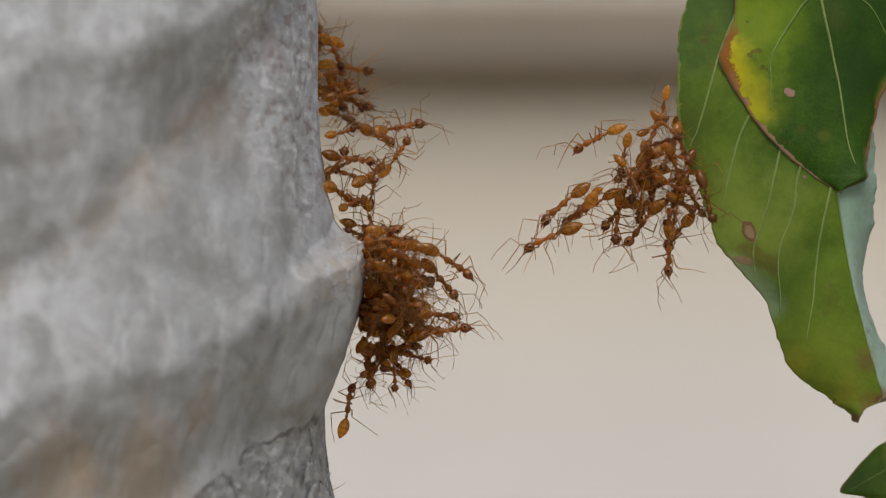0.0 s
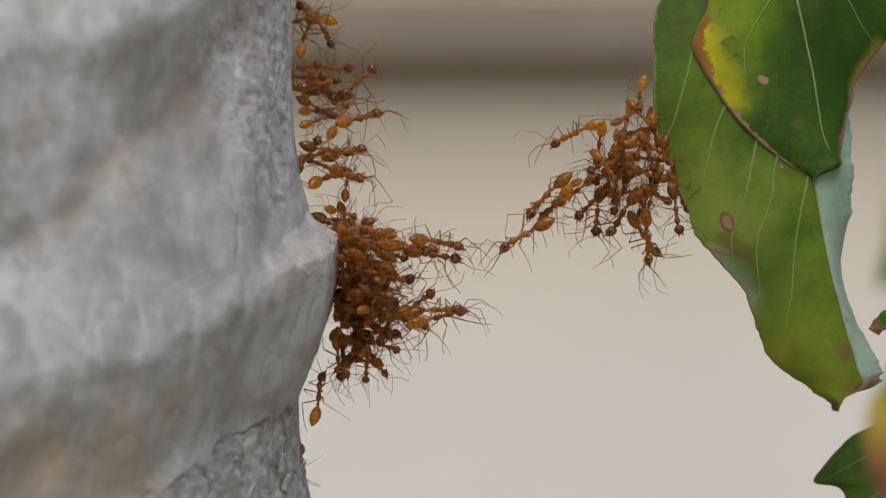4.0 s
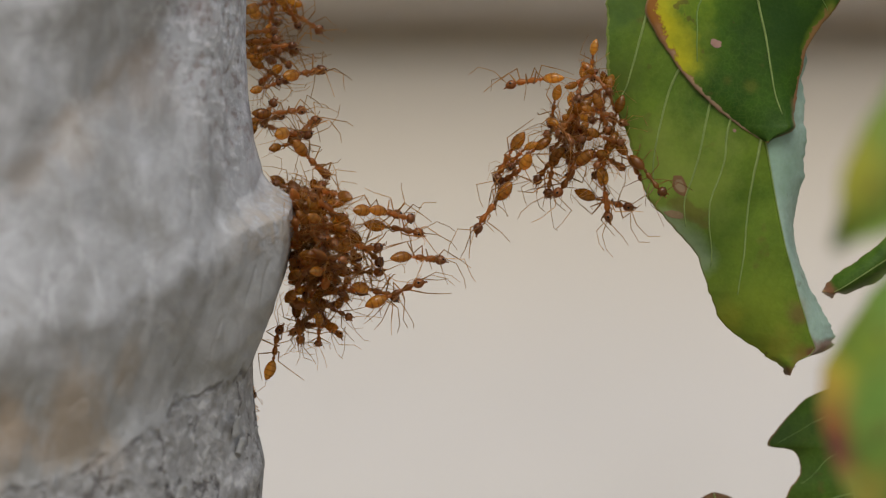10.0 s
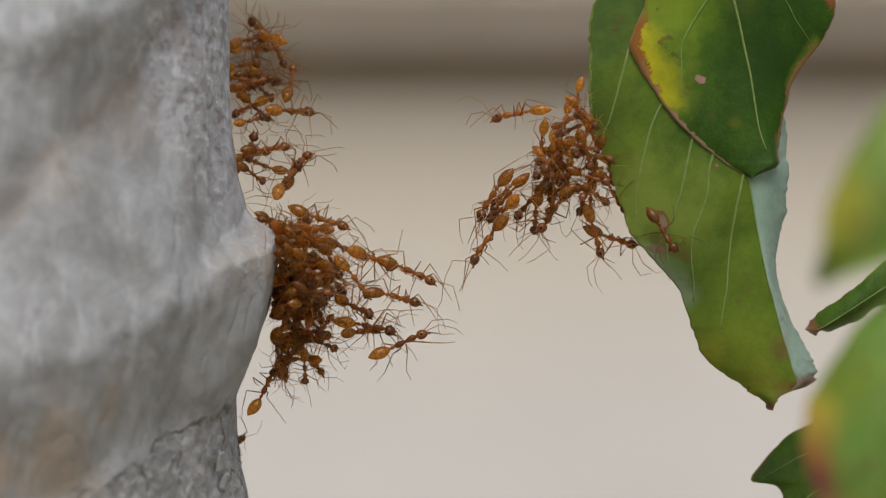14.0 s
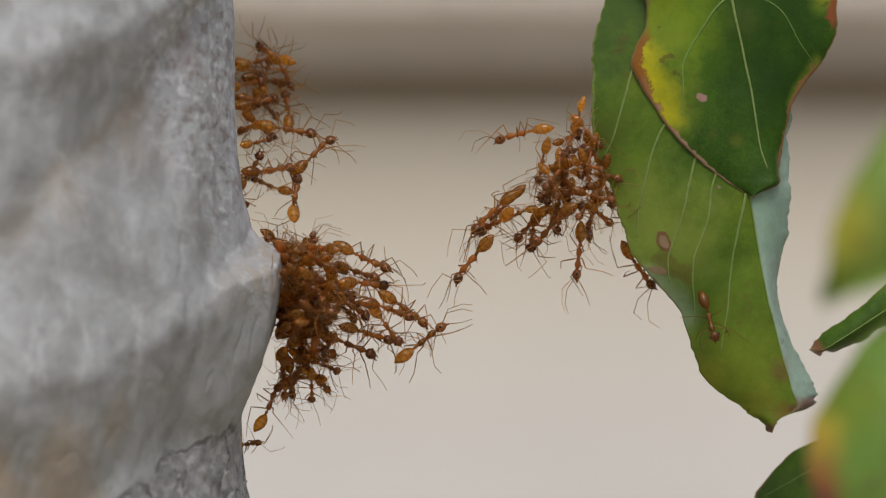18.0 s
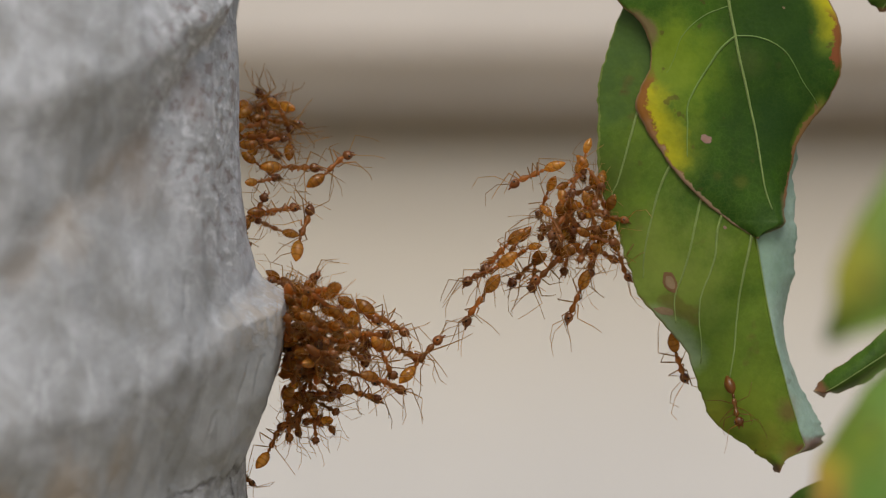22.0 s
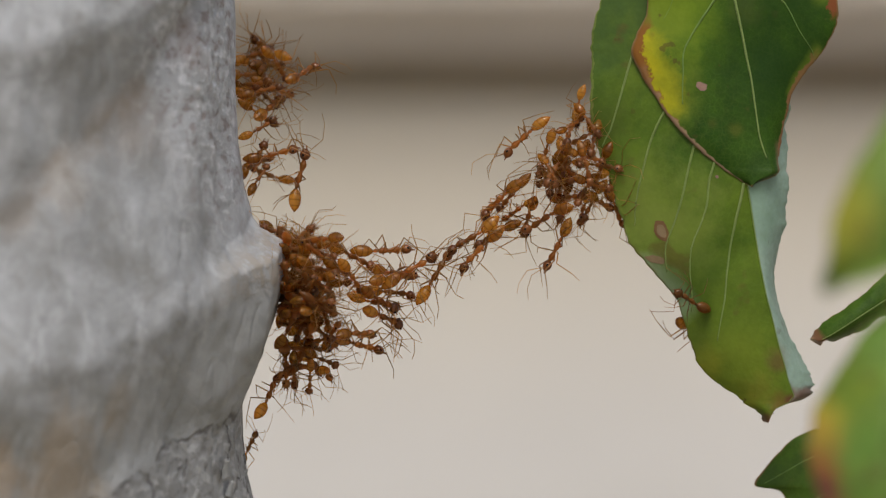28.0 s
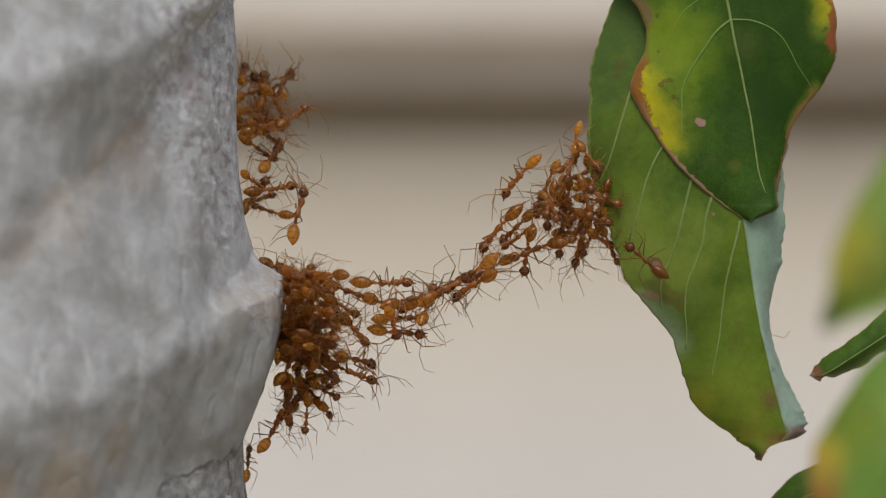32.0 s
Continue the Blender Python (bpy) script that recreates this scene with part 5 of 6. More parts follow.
ant("lead", 9.0, 0, 1, -40, 3, (0, -16.0, 5.1, -10.4, 1.5), (6, -9.4, 4.8, -0.4, 4.9), (9, -12.7, 3.3, -7.5, -2.0), (13, -12.1, -2.6, -6.6, -5.0), (17, -12.9, 1.1, -7.7, -1.7), (20, -12.9, 0.9, -8.6, -2.7), (23, -13.0, 0.2, -8.7, -2.6), (25.5, -12.8, 0.7, -8.5, -2.9), (28, -9.4, 0.4, -3.8, -2.6), (32, -9.3, 4.3, -2.8, 2.7))
ant("lead", 9.4, -5, 1, -80, 0, (0, -15.0, -5.7, -4.3, -4.3), (3, -11.6, -4.7, -2.8, -4.1), (6, -10.2, 0.4, -1.0, -1.2), (9, -6.1, -0.6, 1.8, -1.3), (13, -7.6, -1.1, 0.4, -3.1), (17, -8.9, 2.7, -0.7, -0.1), (20, -9.7, -5.1, -3.8, -8.0), (23, -9.0, -3.0, -3.5, -6.5), (25.5, -12.2, -3.5, -7.0, -6.0), (28, -12.4, -5.6, -7.3, -6.0), (32, -12.1, 2.1, -8.4, -2.5))
ant("lead", 8.7, 3, 1, 30, 1, (0, -10.8, -1.7, -16.8, 0.3), (6, -10.7, -2.7, -4.6, -3.9), (9, -14.3, -4.5, -6.6, -4.3), (13, -16.1, 3.8, -11.7, 1.4), (17, -15.1, 4.2, -10.3, 1.8), (20, -11.3, 4.9, -9.5, -1.5), (23, -11.3, 4.6, -9.1, -1.0), (25.5, -11.4, 5.1, -9.3, -1.3), (28, -11.4, -0.6, -3.4, -2.2), (32, -8.6, -0.4, 0.0, -0.9))
ant("lead", 9.4, -1, 1, -60, 2, (0, -13.2, -2.5, -6.8, -2.9), (6, -9.9, -7.2, -0.4, -2.9), (9, -11.1, -7.9, -1.1, -3.8), (13, -8.1, -11.2, 1.1, -6.9), (17, -4.8, -9.2, 3.2, -2.2), (20, -3.2, -8.6, 3.6, -0.9), (23, -4.6, -4.9, 0.9, 2.7), (25.5, -2.5, -3.5, 3.0, 4.7), (28, -1.3, -2.0, 3.6, 6.4), (32, -1.0, -0.1, 0.9, 6.5))
ant("lead", 9.2, 1, 1, -85, 3, (0, -20.8, -2.9, -13.2, -6.1), (6, -18.6, -5.5, -10.6, -7.1), (9, -17.9, -4.7, -10.7, -6.3), (13, -11.3, -7.6, -6.1, -6.6), (17, -12.4, -3.0, -3.7, -4.9), (20, -12.8, -3.0, -5.4, -6.2), (23, -13.0, -7.0, -7.0, -8.6), (25.5, -13.0, -5.7, -6.7, -8.2), (28, -13.4, -6.4, -5.8, -8.4), (32, -15.4, -4.5, -6.8, -7.7))
ant("lead", 9.4, 2, 1, -50, 3, (0, -16.8, -2.9, -8.8, -5.3), (6, -14.6, -4.0, -6.6, -6.0), (9, -11.9, -5.1, -5.8, -7.0), (13, -12.5, -5.4, -1.9, -6.6), (17, -15.5, -4.2, -6.3, -7.2), (20, -16.0, -3.5, -6.8, -7.7), (23, -15.7, -3.0, -6.3, -4.5), (25.5, -9.8, -2.1, -3.2, -5.4), (28, -9.2, -2.2, -3.0, -4.8), (32, -13.5, -3.7, -6.9, -5.2))
ant("lead", 9.4, -3, 1, 20, 1, (0, -16.8, 1.9, -10.4, 1.9), (9, -14.7, 0.1, -8.3, -0.7), (13, -9.6, 5.5, -3.3, 2.0), (17, -11.9, 4.2, -4.7, 2.6), (20, -12.8, 1.1, -5.6, 1.1), (23, -12.1, 2.1, -5.3, 0.9), (25.5, -12.6, 2.1, -4.6, 1.7), (28, -7.6, 0.6, 2.8, 5.8), (32, -1.5, 3.7, 6.5, 7.5))
ant("trunk", 6.4, 0, 1, 80, 2, (0, -14.8, 5.9, -13.2, 1.1), (9, -14.7, 4.9, -13.1, 0.9), (13, -14.1, 5.4, -11.7, 1.4), (17, -15.1, 6.2, -11.1, 4.2), (20, -15.2, 5.9, -11.2, 3.5), (23, -14.9, 4.9, -11.3, 1.7), (28, -14.8, 5.4, -11.2, 2.2), (32, -14.5, 4.9, -10.1, 1.7))
ant("trunk", 7.3, -3, 1, 30, 0, (0, -16.0, 7.5, -10.8, 5.9), (6, -16.2, 5.7, -10.6, 2.5), (9, -17.1, 4.1, -11.5, 1.7), (13, -16.5, 3.0, -10.9, 0.6), (17, -16.3, 3.4, -10.7, 1.8), (20, -16.4, 1.1, -10.4, -1.3), (25.5, -17.4, 2.9, -11.0, 0.5), (32, -16.5, 2.9, -9.3, 1.7))
ant("trunk", 6.8, 0, 1, 20, 0, (0, -16.8, -7.7, -10.6, -9.3), (6, -17.4, -7.1, -11.6, -9.6), (9, -17.9, -7.1, -11.8, -10.0), (13, -16.9, -7.0, -11.5, -9.3), (17, -16.9, -7.4, -11.7, -9.6), (20, -16.8, -8.1, -12.0, -10.2), (23, -18.1, -7.0, -12.7, -9.8), (25.5, -17.4, -7.9, -12.2, -9.9), (28, -17.4, -8.4, -12.2, -10.6), (32, -16.9, -7.7, -12.2, -10.1))
ant("trunk", 7.5, 1, 1, 50, 1, (0, -20.8, -6.1, -19.6, -13.5), (6, -21.0, -7.1, -20.4, -13.5), (9, -20.3, -7.9, -19.1, -13.5), (13, -18.9, -7.8, -19.3, -13.7), (17, -19.1, -7.8, -18.9, -13.6), (20, -20.0, -8.1, -19.3, -13.8), (23, -18.9, -7.5, -18.6, -13.3), (25.5, -19.0, -8.3, -18.9, -13.6), (28, -18.8, -8.6, -18.8, -13.8), (32, -19.7, -8.3, -19.6, -14.1))
ant("trunk", 6.4, -2, 1, 10, 2, (0, -16.4, -7.7, -16.0, -13.9), (6, -16.2, -8.3, -16.8, -14.0), (9, -16.7, -9.1, -16.7, -14.2), (13, -16.5, -9.0, -16.6, -14.4), (17, -16.3, -9.0, -15.9, -14.4), (20, -16.4, -8.9, -16.5, -14.6), (23, -16.5, -8.3, -16.1, -14.5), (25.5, -16.2, -8.7, -16.2, -14.4), (28, -16.4, -9.4, -16.6, -14.8), (32, -16.9, -9.1, -17.3, -15.3))
ant("low", 8.4, 0, 1, -60, 0, (0, -23.3, -20.2, -22.3, -12.0), (6, -23.8, -19.7, -23.0, -11.7), (9, -23.8, -18.5, -22.5, -10.2), (13, -23.8, -18.8, -20.8, -11.4), (17, -23.5, -18.5, -20.6, -11.0), (20, -23.7, -18.0, -20.7, -10.5), (23, -23.8, -17.7, -20.9, -10.8), (25.5, -23.6, -18.2, -20.8, -11.1), (28, -23.6, -18.0, -21.0, -11.2), (32, -23.3, -17.7, -20.6, -11.6))
ant("low", 6.4, 1, 1, 70, 3, (0, -26.0, -24.5, -25.6, -29.3), (6, -25.8, -21.5, -25.4, -26.3), (9, -26.7, -23.9, -26.1, -19.9), (13, -26.7, -25.0, -25.7, -21.8), (17, -26.7, -19.4, -23.7, -20.8), (20, -26.0, -21.4, -25.6, -16.9), (23, -26.9, -15.9, -26.5, -20.7), (25.5, -26.6, -23.5, -24.1, -18.9), (28, -26.4, -24.6, -24.0, -19.6), (32, -25.6, -21.8, -25.2, -16.5))
ant("high", 8.5, 20, 1, 30, 0, (0, -27.2, 33.3, -18.9, 31.5), (6, -25.4, 30.5, -17.6, 30.1), (9, -26.6, 33.7, -22.3, 31.7), (13, -27.3, 33.5, -20.5, 33.8), (17, -26.7, 35.0, -23.9, 32.0), (20, -26.8, 33.9, -23.2, 32.2), (23, -26.9, 34.5, -24.5, 33.5), (25.5, -27.0, 33.7, -25.0, 32.4), (28, -26.4, 32.4, -23.4, 34.4), (32, -26.5, 34.3, -25.7, 37.5))
ant("high", 8.9, 16, 1, 60, 1, (0, -27.2, 29.1, -18.7, 26.5), (6, -24.2, 27.3, -18.6, 27.2), (9, -26.9, 29.3, -19.0, 27.9), (13, -26.1, 29.0, -19.7, 28.6), (17, -25.9, 32.2, -19.7, 31.4), (20, -25.6, 31.5, -18.2, 31.3), (23, -25.7, 32.1, -17.5, 30.9), (25.5, -23.2, 32.1, -17.3, 33.4), (28, -24.6, 32.1, -20.2, 32.2), (32, -21.5, 33.1, -19.2, 36.7))
ant("high", 8.4, 16, 1, 10, 2, (0, -25.6, 31.5, -23.2, 25.9), (6, -16.6, 24.5, -14.7, 32.8), (9, -21.5, 35.7, -16.7, 30.5), (13, -18.6, 26.2, -17.8, 31.8), (17, -19.1, 24.7, -19.9, 30.3), (20, -19.6, 25.1, -20.4, 31.3), (23, -19.7, 26.8, -20.5, 32.6), (25.5, -20.6, 26.9, -22.2, 33.3), (28, -23.2, 31.0, -22.4, 34.8), (32, -23.3, 30.9, -23.1, 36.9))
ant("high", 7.9, 20, 1, 50, 3, (0, -26.8, 26.7, -21.6, 24.7), (6, -25.4, 24.5, -21.0, 24.1), (9, -26.7, 27.7, -22.7, 25.7), (13, -27.3, 30.2, -21.9, 29.7), (17, -27.1, 29.4, -20.5, 28.5), (20, -26.8, 29.5, -19.8, 28.7), (23, -26.5, 30.1, -19.9, 29.6), (25.5, -26.6, 29.7, -18.9, 28.1), (28, -26.4, 29.0, -21.0, 28.9), (32, -26.5, 30.9, -22.8, 31.7))
ant("high", 9.4, 8, 1, -60, 0, (0, -20.0, 22.9, -11.5, 24.7), (6, -21.0, 22.9, -14.8, 24.5), (9, -21.8, 24.5, -15.4, 25.7), (13, -21.4, 24.5, -15.1, 25.0), (17, -24.0, 25.7, -14.9, 23.5), (20, -24.4, 25.0, -15.5, 25.0), (23, -23.9, 24.7, -15.0, 25.4), (25.5, -24.5, 25.7, -18.1, 27.8), (28, -24.2, 24.3, -20.2, 28.0), (32, -23.5, 21.9, -20.8, 26.3))
ant("high", 7.7, 13, 1, 30, 3, (0, -18.3, 16.5, -13.8, 22.7), (6, -22.6, 22.5, -21.0, 27.3), (9, -21.9, 25.5, -25.1, 23.5), (13, -21.3, 26.6, -27.0, 24.0), (17, -23.1, 24.6, -26.5, 24.0), (20, -24.0, 28.2, -26.8, 25.3), (23, -25.7, 28.9, -19.5, 28.0), (25.5, -26.2, 28.1, -20.5, 28.9), (28, -24.8, 30.2, -18.6, 27.7), (32, -23.9, 27.5, -20.0, 28.6))
ant("high", 6.4, 2, 1, 40, 1, (0, -25.8, 22.3, -21.6, 23.9), (6, -25.8, 22.5, -21.0, 24.9), (9, -26.2, 22.1, -21.8, 23.9), (13, -26.1, 22.4, -21.9, 23.8), (17, -26.2, 22.0, -21.5, 23.6), (20, -26.0, 22.0, -21.8, 23.2), (23, -25.8, 22.6, -21.5, 23.8), (25.5, -25.7, 22.4, -20.9, 25.1), (28, -26.5, 21.4, -21.0, 24.8), (32, -26.4, 21.9, -23.2, 19.9))
ant("high", 8.3, -2, 1, -70, 0, (0, -26.6, 19.8, -18.6, 19.1), (6, -25.9, 19.6, -18.3, 18.8), (9, -26.4, 19.0, -18.3, 19.7), (13, -25.5, 18.5, -18.4, 19.8), (17, -26.0, 18.1, -18.2, 19.4), (20, -26.0, 18.3, -18.4, 19.9), (23, -25.8, 18.4, -18.4, 19.5), (25.5, -25.9, 18.7, -18.2, 20.1), (28, -25.9, 18.4, -17.9, 20.6), (32, -26.0, 18.8, -18.4, 20.5))
ant("high", 8.8, 2, 1, -50, 3, (0, -20.8, 23.5, -16.0, 21.9), (6, -22.6, 16.0, -16.7, 19.5), (9, -20.7, 15.3, -17.1, 19.3), (13, -19.4, 12.4, -16.0, 18.4), (17, -18.8, 17.3, -13.4, 23.5), (20, -17.8, 20.1, -11.7, 26.4), (23, -16.7, 22.8, -10.8, 28.0), (25.5, -17.0, 27.2, -16.2, 34.9), (28, -19.4, 29.6, -15.4, 32.7), (32, -20.7, 28.3, -17.2, 31.9))
ant("high", 9.4, -1, 1, 70, 2, (0, -26.0, 16.3, -21.6, 12.7), (6, -23.8, 13.6, -19.2, 17.5), (9, -23.0, 17.3, -18.3, 16.1), (13, -21.5, 12.4, -16.7, 17.5), (17, -19.3, 11.5, -18.1, 17.9), (20, -19.3, 11.6, -16.7, 19.9), (23, -19.3, 11.9, -16.6, 20.1), (25.5, -19.3, 11.7, -16.6, 20.5), (28, -19.4, 11.6, -16.7, 20.6), (32, -19.7, 11.9, -17.1, 20.3))
ant("high", 6.4, 1, 1, 0, 1, (0, -19.9, 12.1, -18.8, 17.1), (6, -19.5, 12.0, -19.0, 16.9), (9, -23.0, 13.8, -19.1, 15.4), (13, -25.4, 17.5, -21.1, 14.4), (17, -26.7, 15.8, -25.3, 13.8), (20, -26.4, 15.9, -25.2, 13.5), (23, -27.3, 16.1, -25.7, 13.7), (25.5, -25.9, 14.8, -22.9, 19.1), (28, -25.3, 13.9, -22.2, 18.4), (32, -25.3, 29.3, -22.1, 27.9))
ant("lead", 8.6, 1, 1, 40, 2, (0, -15.5, 3.0, -12.5, -3.5), (13, -14.6, 3.6, -10.4, -1.6), (20, -13.8, 3.9, -8.6, -0.8), (25.5, -10.8, 4.2, -4.6, 0.6), (28, -8.2, 3.2, -1.2, 2.4), (30, -4.6, 2.2, 2.8, 5.4), (32, -3.6, 2.6, 3.8, 6.2))
ant("lead", 8.4, 3, 1, -60, 1, (0, -16.2, 0.4, -11.8, -3.9), (13, -15.2, 1.4, -10.2, -3.0), (20, -14.6, 2.4, -9.0, -2.2), (25.5, -12.2, 2.6, -5.6, -1.6), (28, -8.8, 0.4, -1.2, -0.4), (32, -7.9, 1.2, -0.2, 1.6))
ant("leaf", 8.4, 2, 1, 50, 2, (0, 17.5, 14.2, 13.2, 9.4), (13, 17.8, 14.4, 13.6, 9.2), (20, 17.0, 13.8, 12.2, 8.8), (25.5, 14.6, 11.8, 8.8, 7.0), (28, 13.2, 10.4, 6.6, 6.2), (32, 12.4, 10.6, 5.6, 6.4))
ant("trunk", 6.8, -2, 1, 60, 2, (9, -17.9, 7.6, -23.5, 9.5), (20, -16.9, 7.5, -23.3, 9.3), (32, -17.7, 7.3, -24.1, 9.5))
ant("trunk", 6.4, 1, 1, 40, 0, (9, -16.3, 6.3, -21.8, 8.4), (20, -15.6, 6.7, -21.2, 8.5), (32, -16.5, 6.1, -21.7, 8.3))
ant("trunk", 7.3, 1, 1, -60, 3, (0, -24.0, 10.3, -16.8, 9.3), (6, -24.2, 9.7, -18.2, 8.8), (9, -23.5, 9.8, -17.9, 8.2), (20, -23.3, 9.9, -17.6, 7.7), (32, -23.7, 9.5, -18.1, 7.3))
ant("trunk", 6.8, 3, 1, 20, 1, (0, -20.8, 14.3, -18.6, 7.9), (6, -20.2, 11.3, -18.6, 6.1), (9, -17.9, 9.8, -15.9, 5.5), (13, -17.3, 9.4, -14.9, 5.4), (32, -17.3, 8.1, -14.5, 4.1))
ant("trunk", 6.4, -1, 1, -40, 0, (0, -24.0, 12.1, -20.8, 13.9), (3, -22.4, 11.3, -17.6, 10.1), (6, -22.6, 10.1, -17.8, 8.0), (9, -21.1, 8.9, -15.5, 7.1), (32, -20.5, 8.5, -14.9, 6.5))

# ants that climb to the top of the upper cluster and come down again
for size, depth, roll, gait, dx, dz, toward in ((8.2, 15, 40, 0, -1.6, 0.4, 20), (8.6, 17, -50, 1, 0.6, 1.3, 150), (7.8, 12, 70, 2, 1.9, -0.9, -60), (8.0, 18, 10, 3, -0.6, -1.8, 75)):
    cx, cz = math.cos(radians(toward)) * size * 0.4, math.sin(radians(toward)) * size * 0.4
    ant("high", size, depth, 1, roll, gait, *[(t, x + dx - cx * k, z + dz - cz, x + dx + cx * k, z + dz + cz) for t, x, z, k in (
        (0, -26.6, 35.6, 0.8), (3, -24.8, 37.4, 1), (6, -23.6, 36.6, 1), (9, -22.8, 34.6, 0.9), (13, -22.6, 34.4, 1), (17, -22.0, 34.4, 0.9), (20, -22.4, 32.8, 1), (23, -23.0, 33.4, 0.9), (25.5, -23.2, 33.8, 1), (28, -23.0, 33.2, 1), (32, -23.4, 33.0, 0.9))])


def motions():
    # seconds, mm across, mm up, degrees of swing
    sway = [
        (0, 0.26, -0.06, 0.81), (0.5, 0.23, -0.01, -0.46), (1, 0.41, 0.03, 0.18), (1.5, -0.09, -0.19, 0.54), (2, 0.40, -0.45, 0.07), (2.5, 0.46, -0.04, 0.07),
        (3, 0.22, 0.07, 0.49), (3.5, 0.19, -0.04, 0.08), (5.5, 0.17, 0.05, 0.03), (6, 0.19, 0.25, -0.19), (6.5, 0.11, -0.10, 0.11), (7, -0.17, -0.10, 0.45),
        (7.5, 0.13, -0.07, 0.20), (8, 0.11, 0.02, 0.40), (8.5, 0.18, 0.20, 0.64), (9, 0.00, 0.00, -0.00), (9.5, 0.14, 0.05, 0.22), (10, 0.13, -0.14, 0.23),
        (10.5, 0.12, -0.20, 0.09), (11, 0.10, -0.21, 0.12), (11.5, 0.50, -0.24, 0.88), (12, 0.28, -0.09, 1.06), (12.5, -0.22, -0.22, -0.06), (13, 0.13, -0.12, 0.19),
        (13.5, 0.23, -0.08, 0.57), (14, -0.04, -0.07, 0.23), (14.5, 0.75, -0.05, 0.60), (16.5, 0.15, -0.18, 0.50), (17, -0.04, -0.45, 0.55), (17.5, 0.20, -0.36, 0.68),
        (18, -0.02, -0.38, 0.85), (18.5, -0.01, -0.25, 0.69), (19, 0.24, -0.24, 0.42), (19.5, 0.38, -0.36, 0.83), (20, -0.13, -0.30, 0.77), (20.5, -0.13, -0.33, 0.57),
        (21, -0.02, -0.42, 0.55), (21.5, -0.12, -0.41, 0.58), (22, -0.02, -0.36, 0.53), (22.5, 0.02, -0.44, 0.61), (23, 0.05, -0.45, 0.79), (23.5, 0.02, -0.43, 0.65),
        (24, -0.01, -0.45, 0.57), (24.5, -0.03, -0.47, 0.60), (25, -0.13, -0.51, 0.35), (25.5, 0.05, -0.43, 0.72), (27.5, -0.15, -0.44, 1.41), (28, -0.13, -0.48, 1.26),
        (28.5, -0.04, -0.42, 1.64), (29, -0.46, -0.58, 1.44), (29.5, -0.14, -0.70, 1.80), (30, 0.05, -0.49, 2.14), (30.5, 0.32, -0.62, 2.36), (31, -0.21, -0.67, 1.82),
        (31.5, -0.57, -0.73, 1.62), (32, -0.16, -0.65, 2.10),
    ]
    walk(leaf_lower, [(t, pose((38.0 + a) * MM, 1.0 * MM, (58.0 + b) * MM, 0, c, 0)) for t, a, b, c in sway])

    # seconds, mm across, mm up, degrees of swing
    sway = [
        (0, 0.46, -0.27, 0.45), (0.5, 0.58, -0.35, -0.04), (1, 0.38, -0.39, -0.04), (1.5, 0.34, -0.28, 0.30), (2, 0.31, -0.30, -0.11), (2.5, 0.46, -0.22, 0.11),
        (3, 0.15, -0.04, -0.19), (3.5, 0.30, 0.13, 0.09), (5.5, 0.14, 0.13, 0.14), (6, 0.34, -0.08, -0.31), (6.5, -0.13, -0.11, -0.64), (7, -0.17, -0.07, -0.25),
        (7.5, 0.09, -0.01, -0.18), (8, 0.14, 0.09, -0.05), (8.5, 0.06, 0.10, 0.02), (9, 0.00, 0.00, -0.00), (9.5, 0.06, -0.05, -0.41), (10, -0.01, 0.09, -0.10),
        (10.5, 0.37, 0.07, 0.31), (11, -0.20, -0.06, -0.26), (11.5, -0.09, 0.04, 0.03), (12, -0.12, 0.08, 0.28), (12.5, -0.01, 0.03, -0.12), (13, 0.21, -0.05, 0.06),
        (13.5, 0.09, 0.11, -0.17), (14, 0.10, 0.03, -0.09), (14.5, -0.04, -0.03, -0.22), (16.5, 0.00, 0.01, -0.00), (17, -0.24, -0.16, -0.33), (17.5, -0.28, 0.10, 0.02),
        (18, -0.32, 0.13, 0.14), (18.5, -0.36, 0.02, -0.07), (19, -0.25, 0.08, -0.16), (19.5, -0.41, 0.24, -0.14), (20, -0.35, 0.22, 0.14), (20.5, -0.20, 0.10, 0.35),
        (21, -0.56, 0.16, -0.08), (21.5, -0.14, 0.10, 0.49), (22, -0.38, 0.05, -0.05), (22.5, -0.16, 0.04, 0.36), (23, -0.27, -0.11, 0.21), (23.5, -0.34, -0.15, -0.00),
        (24, -0.37, -0.08, -0.02), (24.5, -0.15, -0.11, 0.15), (25, -0.28, -0.17, -0.03), (25.5, 0.02, -0.05, 0.60), (27.5, -0.53, 0.22, 0.19), (28, -0.13, 0.11, 0.83),
        (28.5, -0.52, 0.12, 0.29), (29, -0.43, 0.26, 0.62), (29.5, -0.29, 0.22, 0.56), (30, -0.45, 0.08, 0.43), (30.5, -0.65, 0.19, 0.60), (31, -0.40, 0.08, 0.40),
        (31.5, -0.46, 0.10, 0.79), (32, -0.55, 0.12, 0.55),
    ]
    walk(leaf_upper, [(t, pose((42.0 + a) * MM, -1.7 * MM, (56.0 + b) * MM, 0, c, 0)) for t, a, b, c in sway])

    rest = leaf_bitten.location.copy()
    walk(leaf_bitten, [(t, pose(rest.x - 0.67 * a * MM, rest.y, rest.z + 0.74 * a * MM)) for t, a in ((0, 0), (13, 0), (16.5, 0.2), (20, 0.5), (32, 0.6))])
    rest = leaf_tip.location.copy()
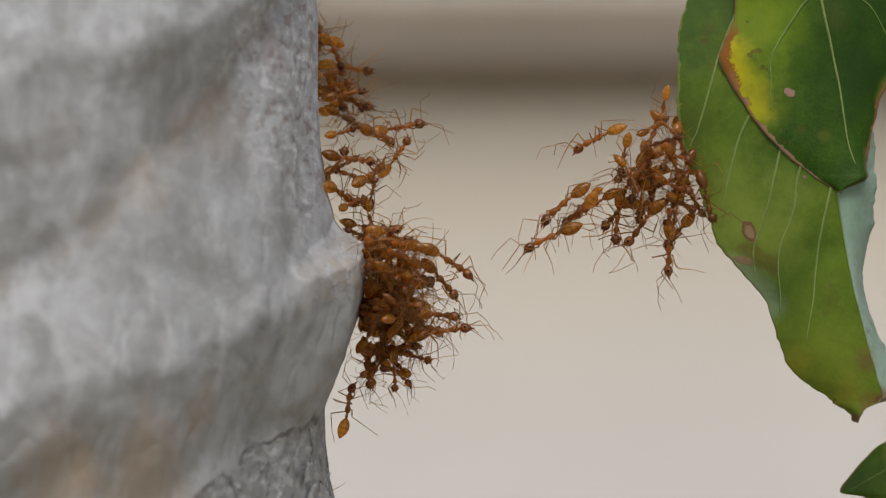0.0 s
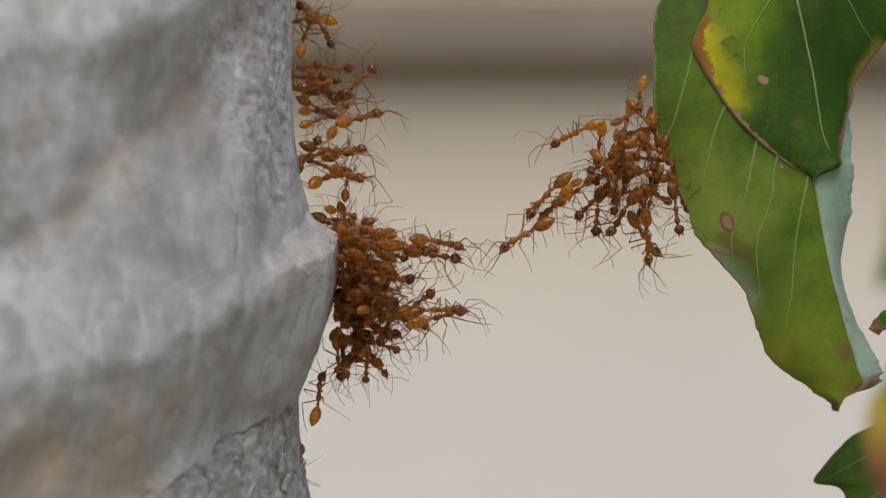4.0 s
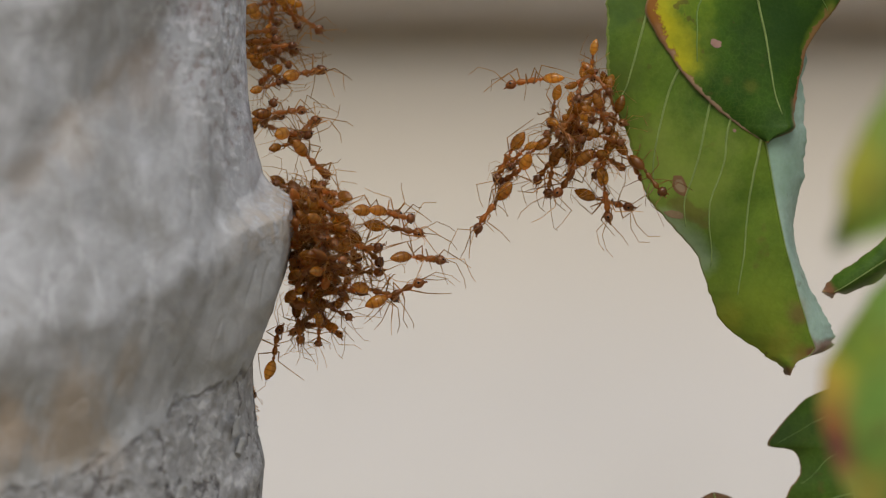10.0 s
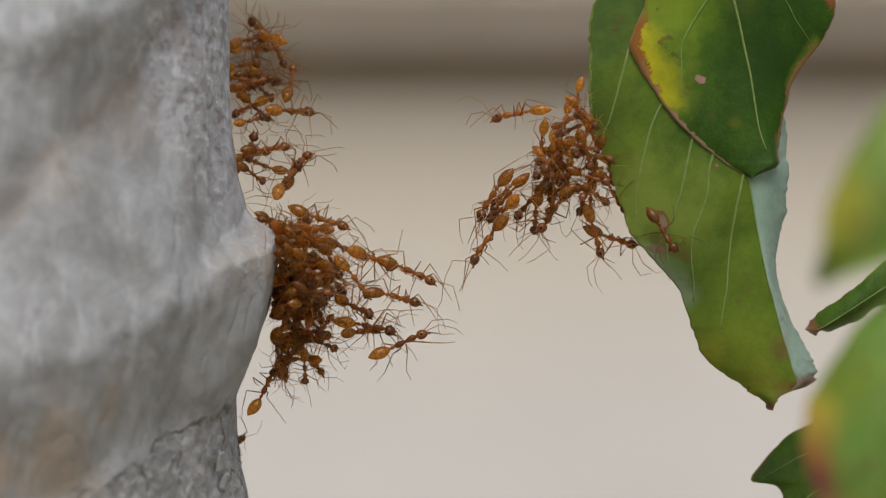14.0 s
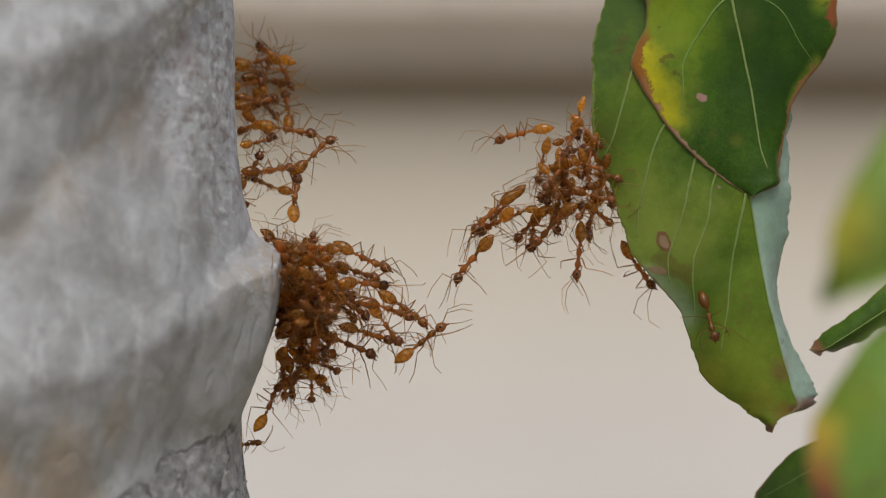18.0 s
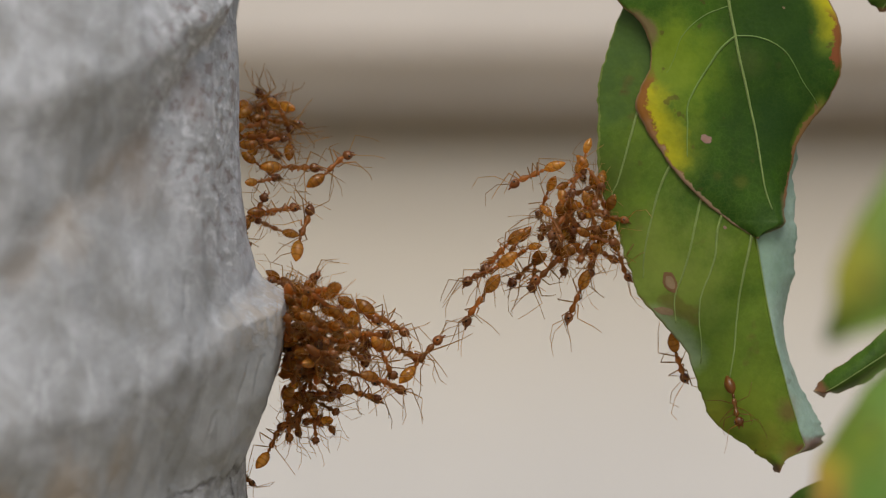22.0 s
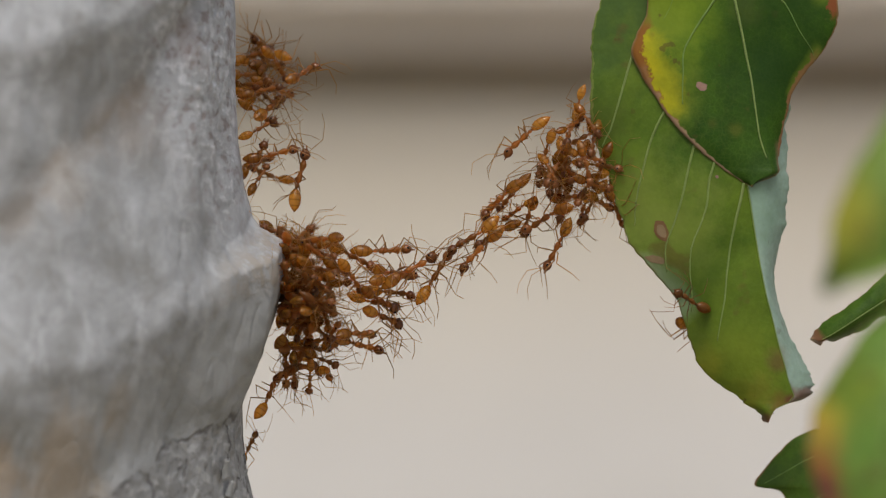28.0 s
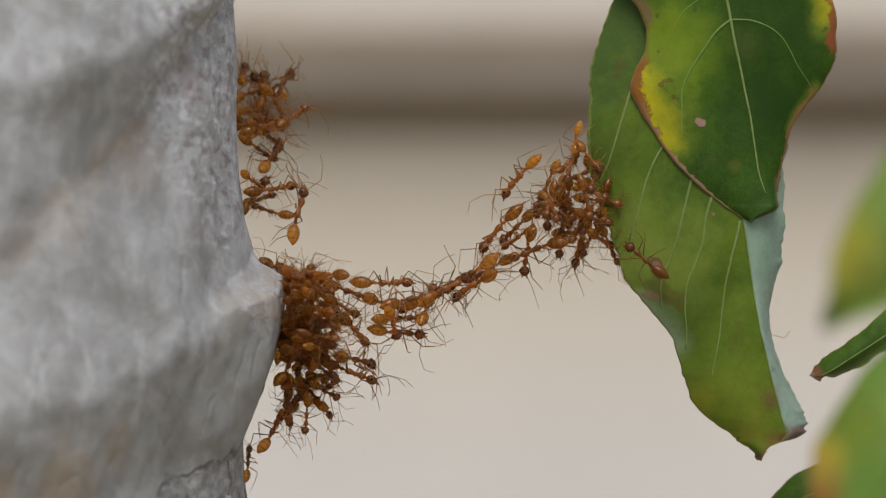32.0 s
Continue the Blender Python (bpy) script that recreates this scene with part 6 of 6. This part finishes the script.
    walk(leaf_tip, [(t, pose(rest.x + a * MM, rest.y, rest.z + b * MM)) for t, a, b in ((0, 0.1, 0), (6, 0.1, 0.1), (9, 0, 0.1), (13, 0, -0.1), (16.5, -0.1, -0.4), (20, -0.15, -0.4), (24, -0.25, -0.6), (27.5, -0.2, -0.5), (32, -0.4, -0.5))])

    for root, rows, rnd in MOVES:
        first, last = rows[0][1], rows[-1][1]
        rows = ([(0.0, first)] if rows[0][0] > 0 else []) + rows + ([(32.0, last)] if rows[-1][0] < 32 else [])
        # every ant shifts its weight a little between the places it takes up
        fine = []
        for (t0, m0), (t1, m1) in zip(rows, rows[1:]):
            steps = max(1, round((t1 - t0) / 1.0), math.ceil(m0.to_quaternion().rotation_difference(m1.to_quaternion()).angle / 1.2))
            for k in range(steps):
                f = k / steps
                g = f * f * (3 - 2 * f)
                q = m0.to_quaternion().slerp(m1.to_quaternion(), g)
                p = m0.translation.lerp(m1.translation, g)
                if k:
                    p = p + Vector([rnd.uniform(-0.12, 0.12) * MM for _ in range(3)])
                    q = q @ Euler([radians(rnd.uniform(-3, 3)) for _ in range(3)]).to_quaternion()
                fine.append((t0 + (t1 - t0) * f, Matrix.LocRotScale(p, q, None)))
        fine.append(rows[-1])
        walk(root, fine)
    # feelers sweep to and fro, and the forelegs of the ants that reach out feel for a hold
    for root, _, rnd in MOVES:
        if root["group"] == "ants walking on the leaf" or rnd.random() < 0.75:
            parts = [o for o in root.children_recursive if o.name.startswith("antenna")]
            if "reaching" in root["label"] or "hanging" in root["label"]:
                parts += [o for o in root.children if o.name.startswith("leg")][::3]
            for o in parts:
                rest = o.matrix_basis.copy()
                swing = 16 if o.name.startswith("antenna") else 8
                rows, t = [], 0.0
                while t < 32.0:
                    rows.append((t, rest @ pose(0, 0, 0, rnd.uniform(-swing, swing), rnd.uniform(-swing, swing), rnd.uniform(-swing, swing))))
                    t += rnd.uniform(0.7, 1.6)
                rows.append((32.0, rest))
                walk(o, rows)


motions()
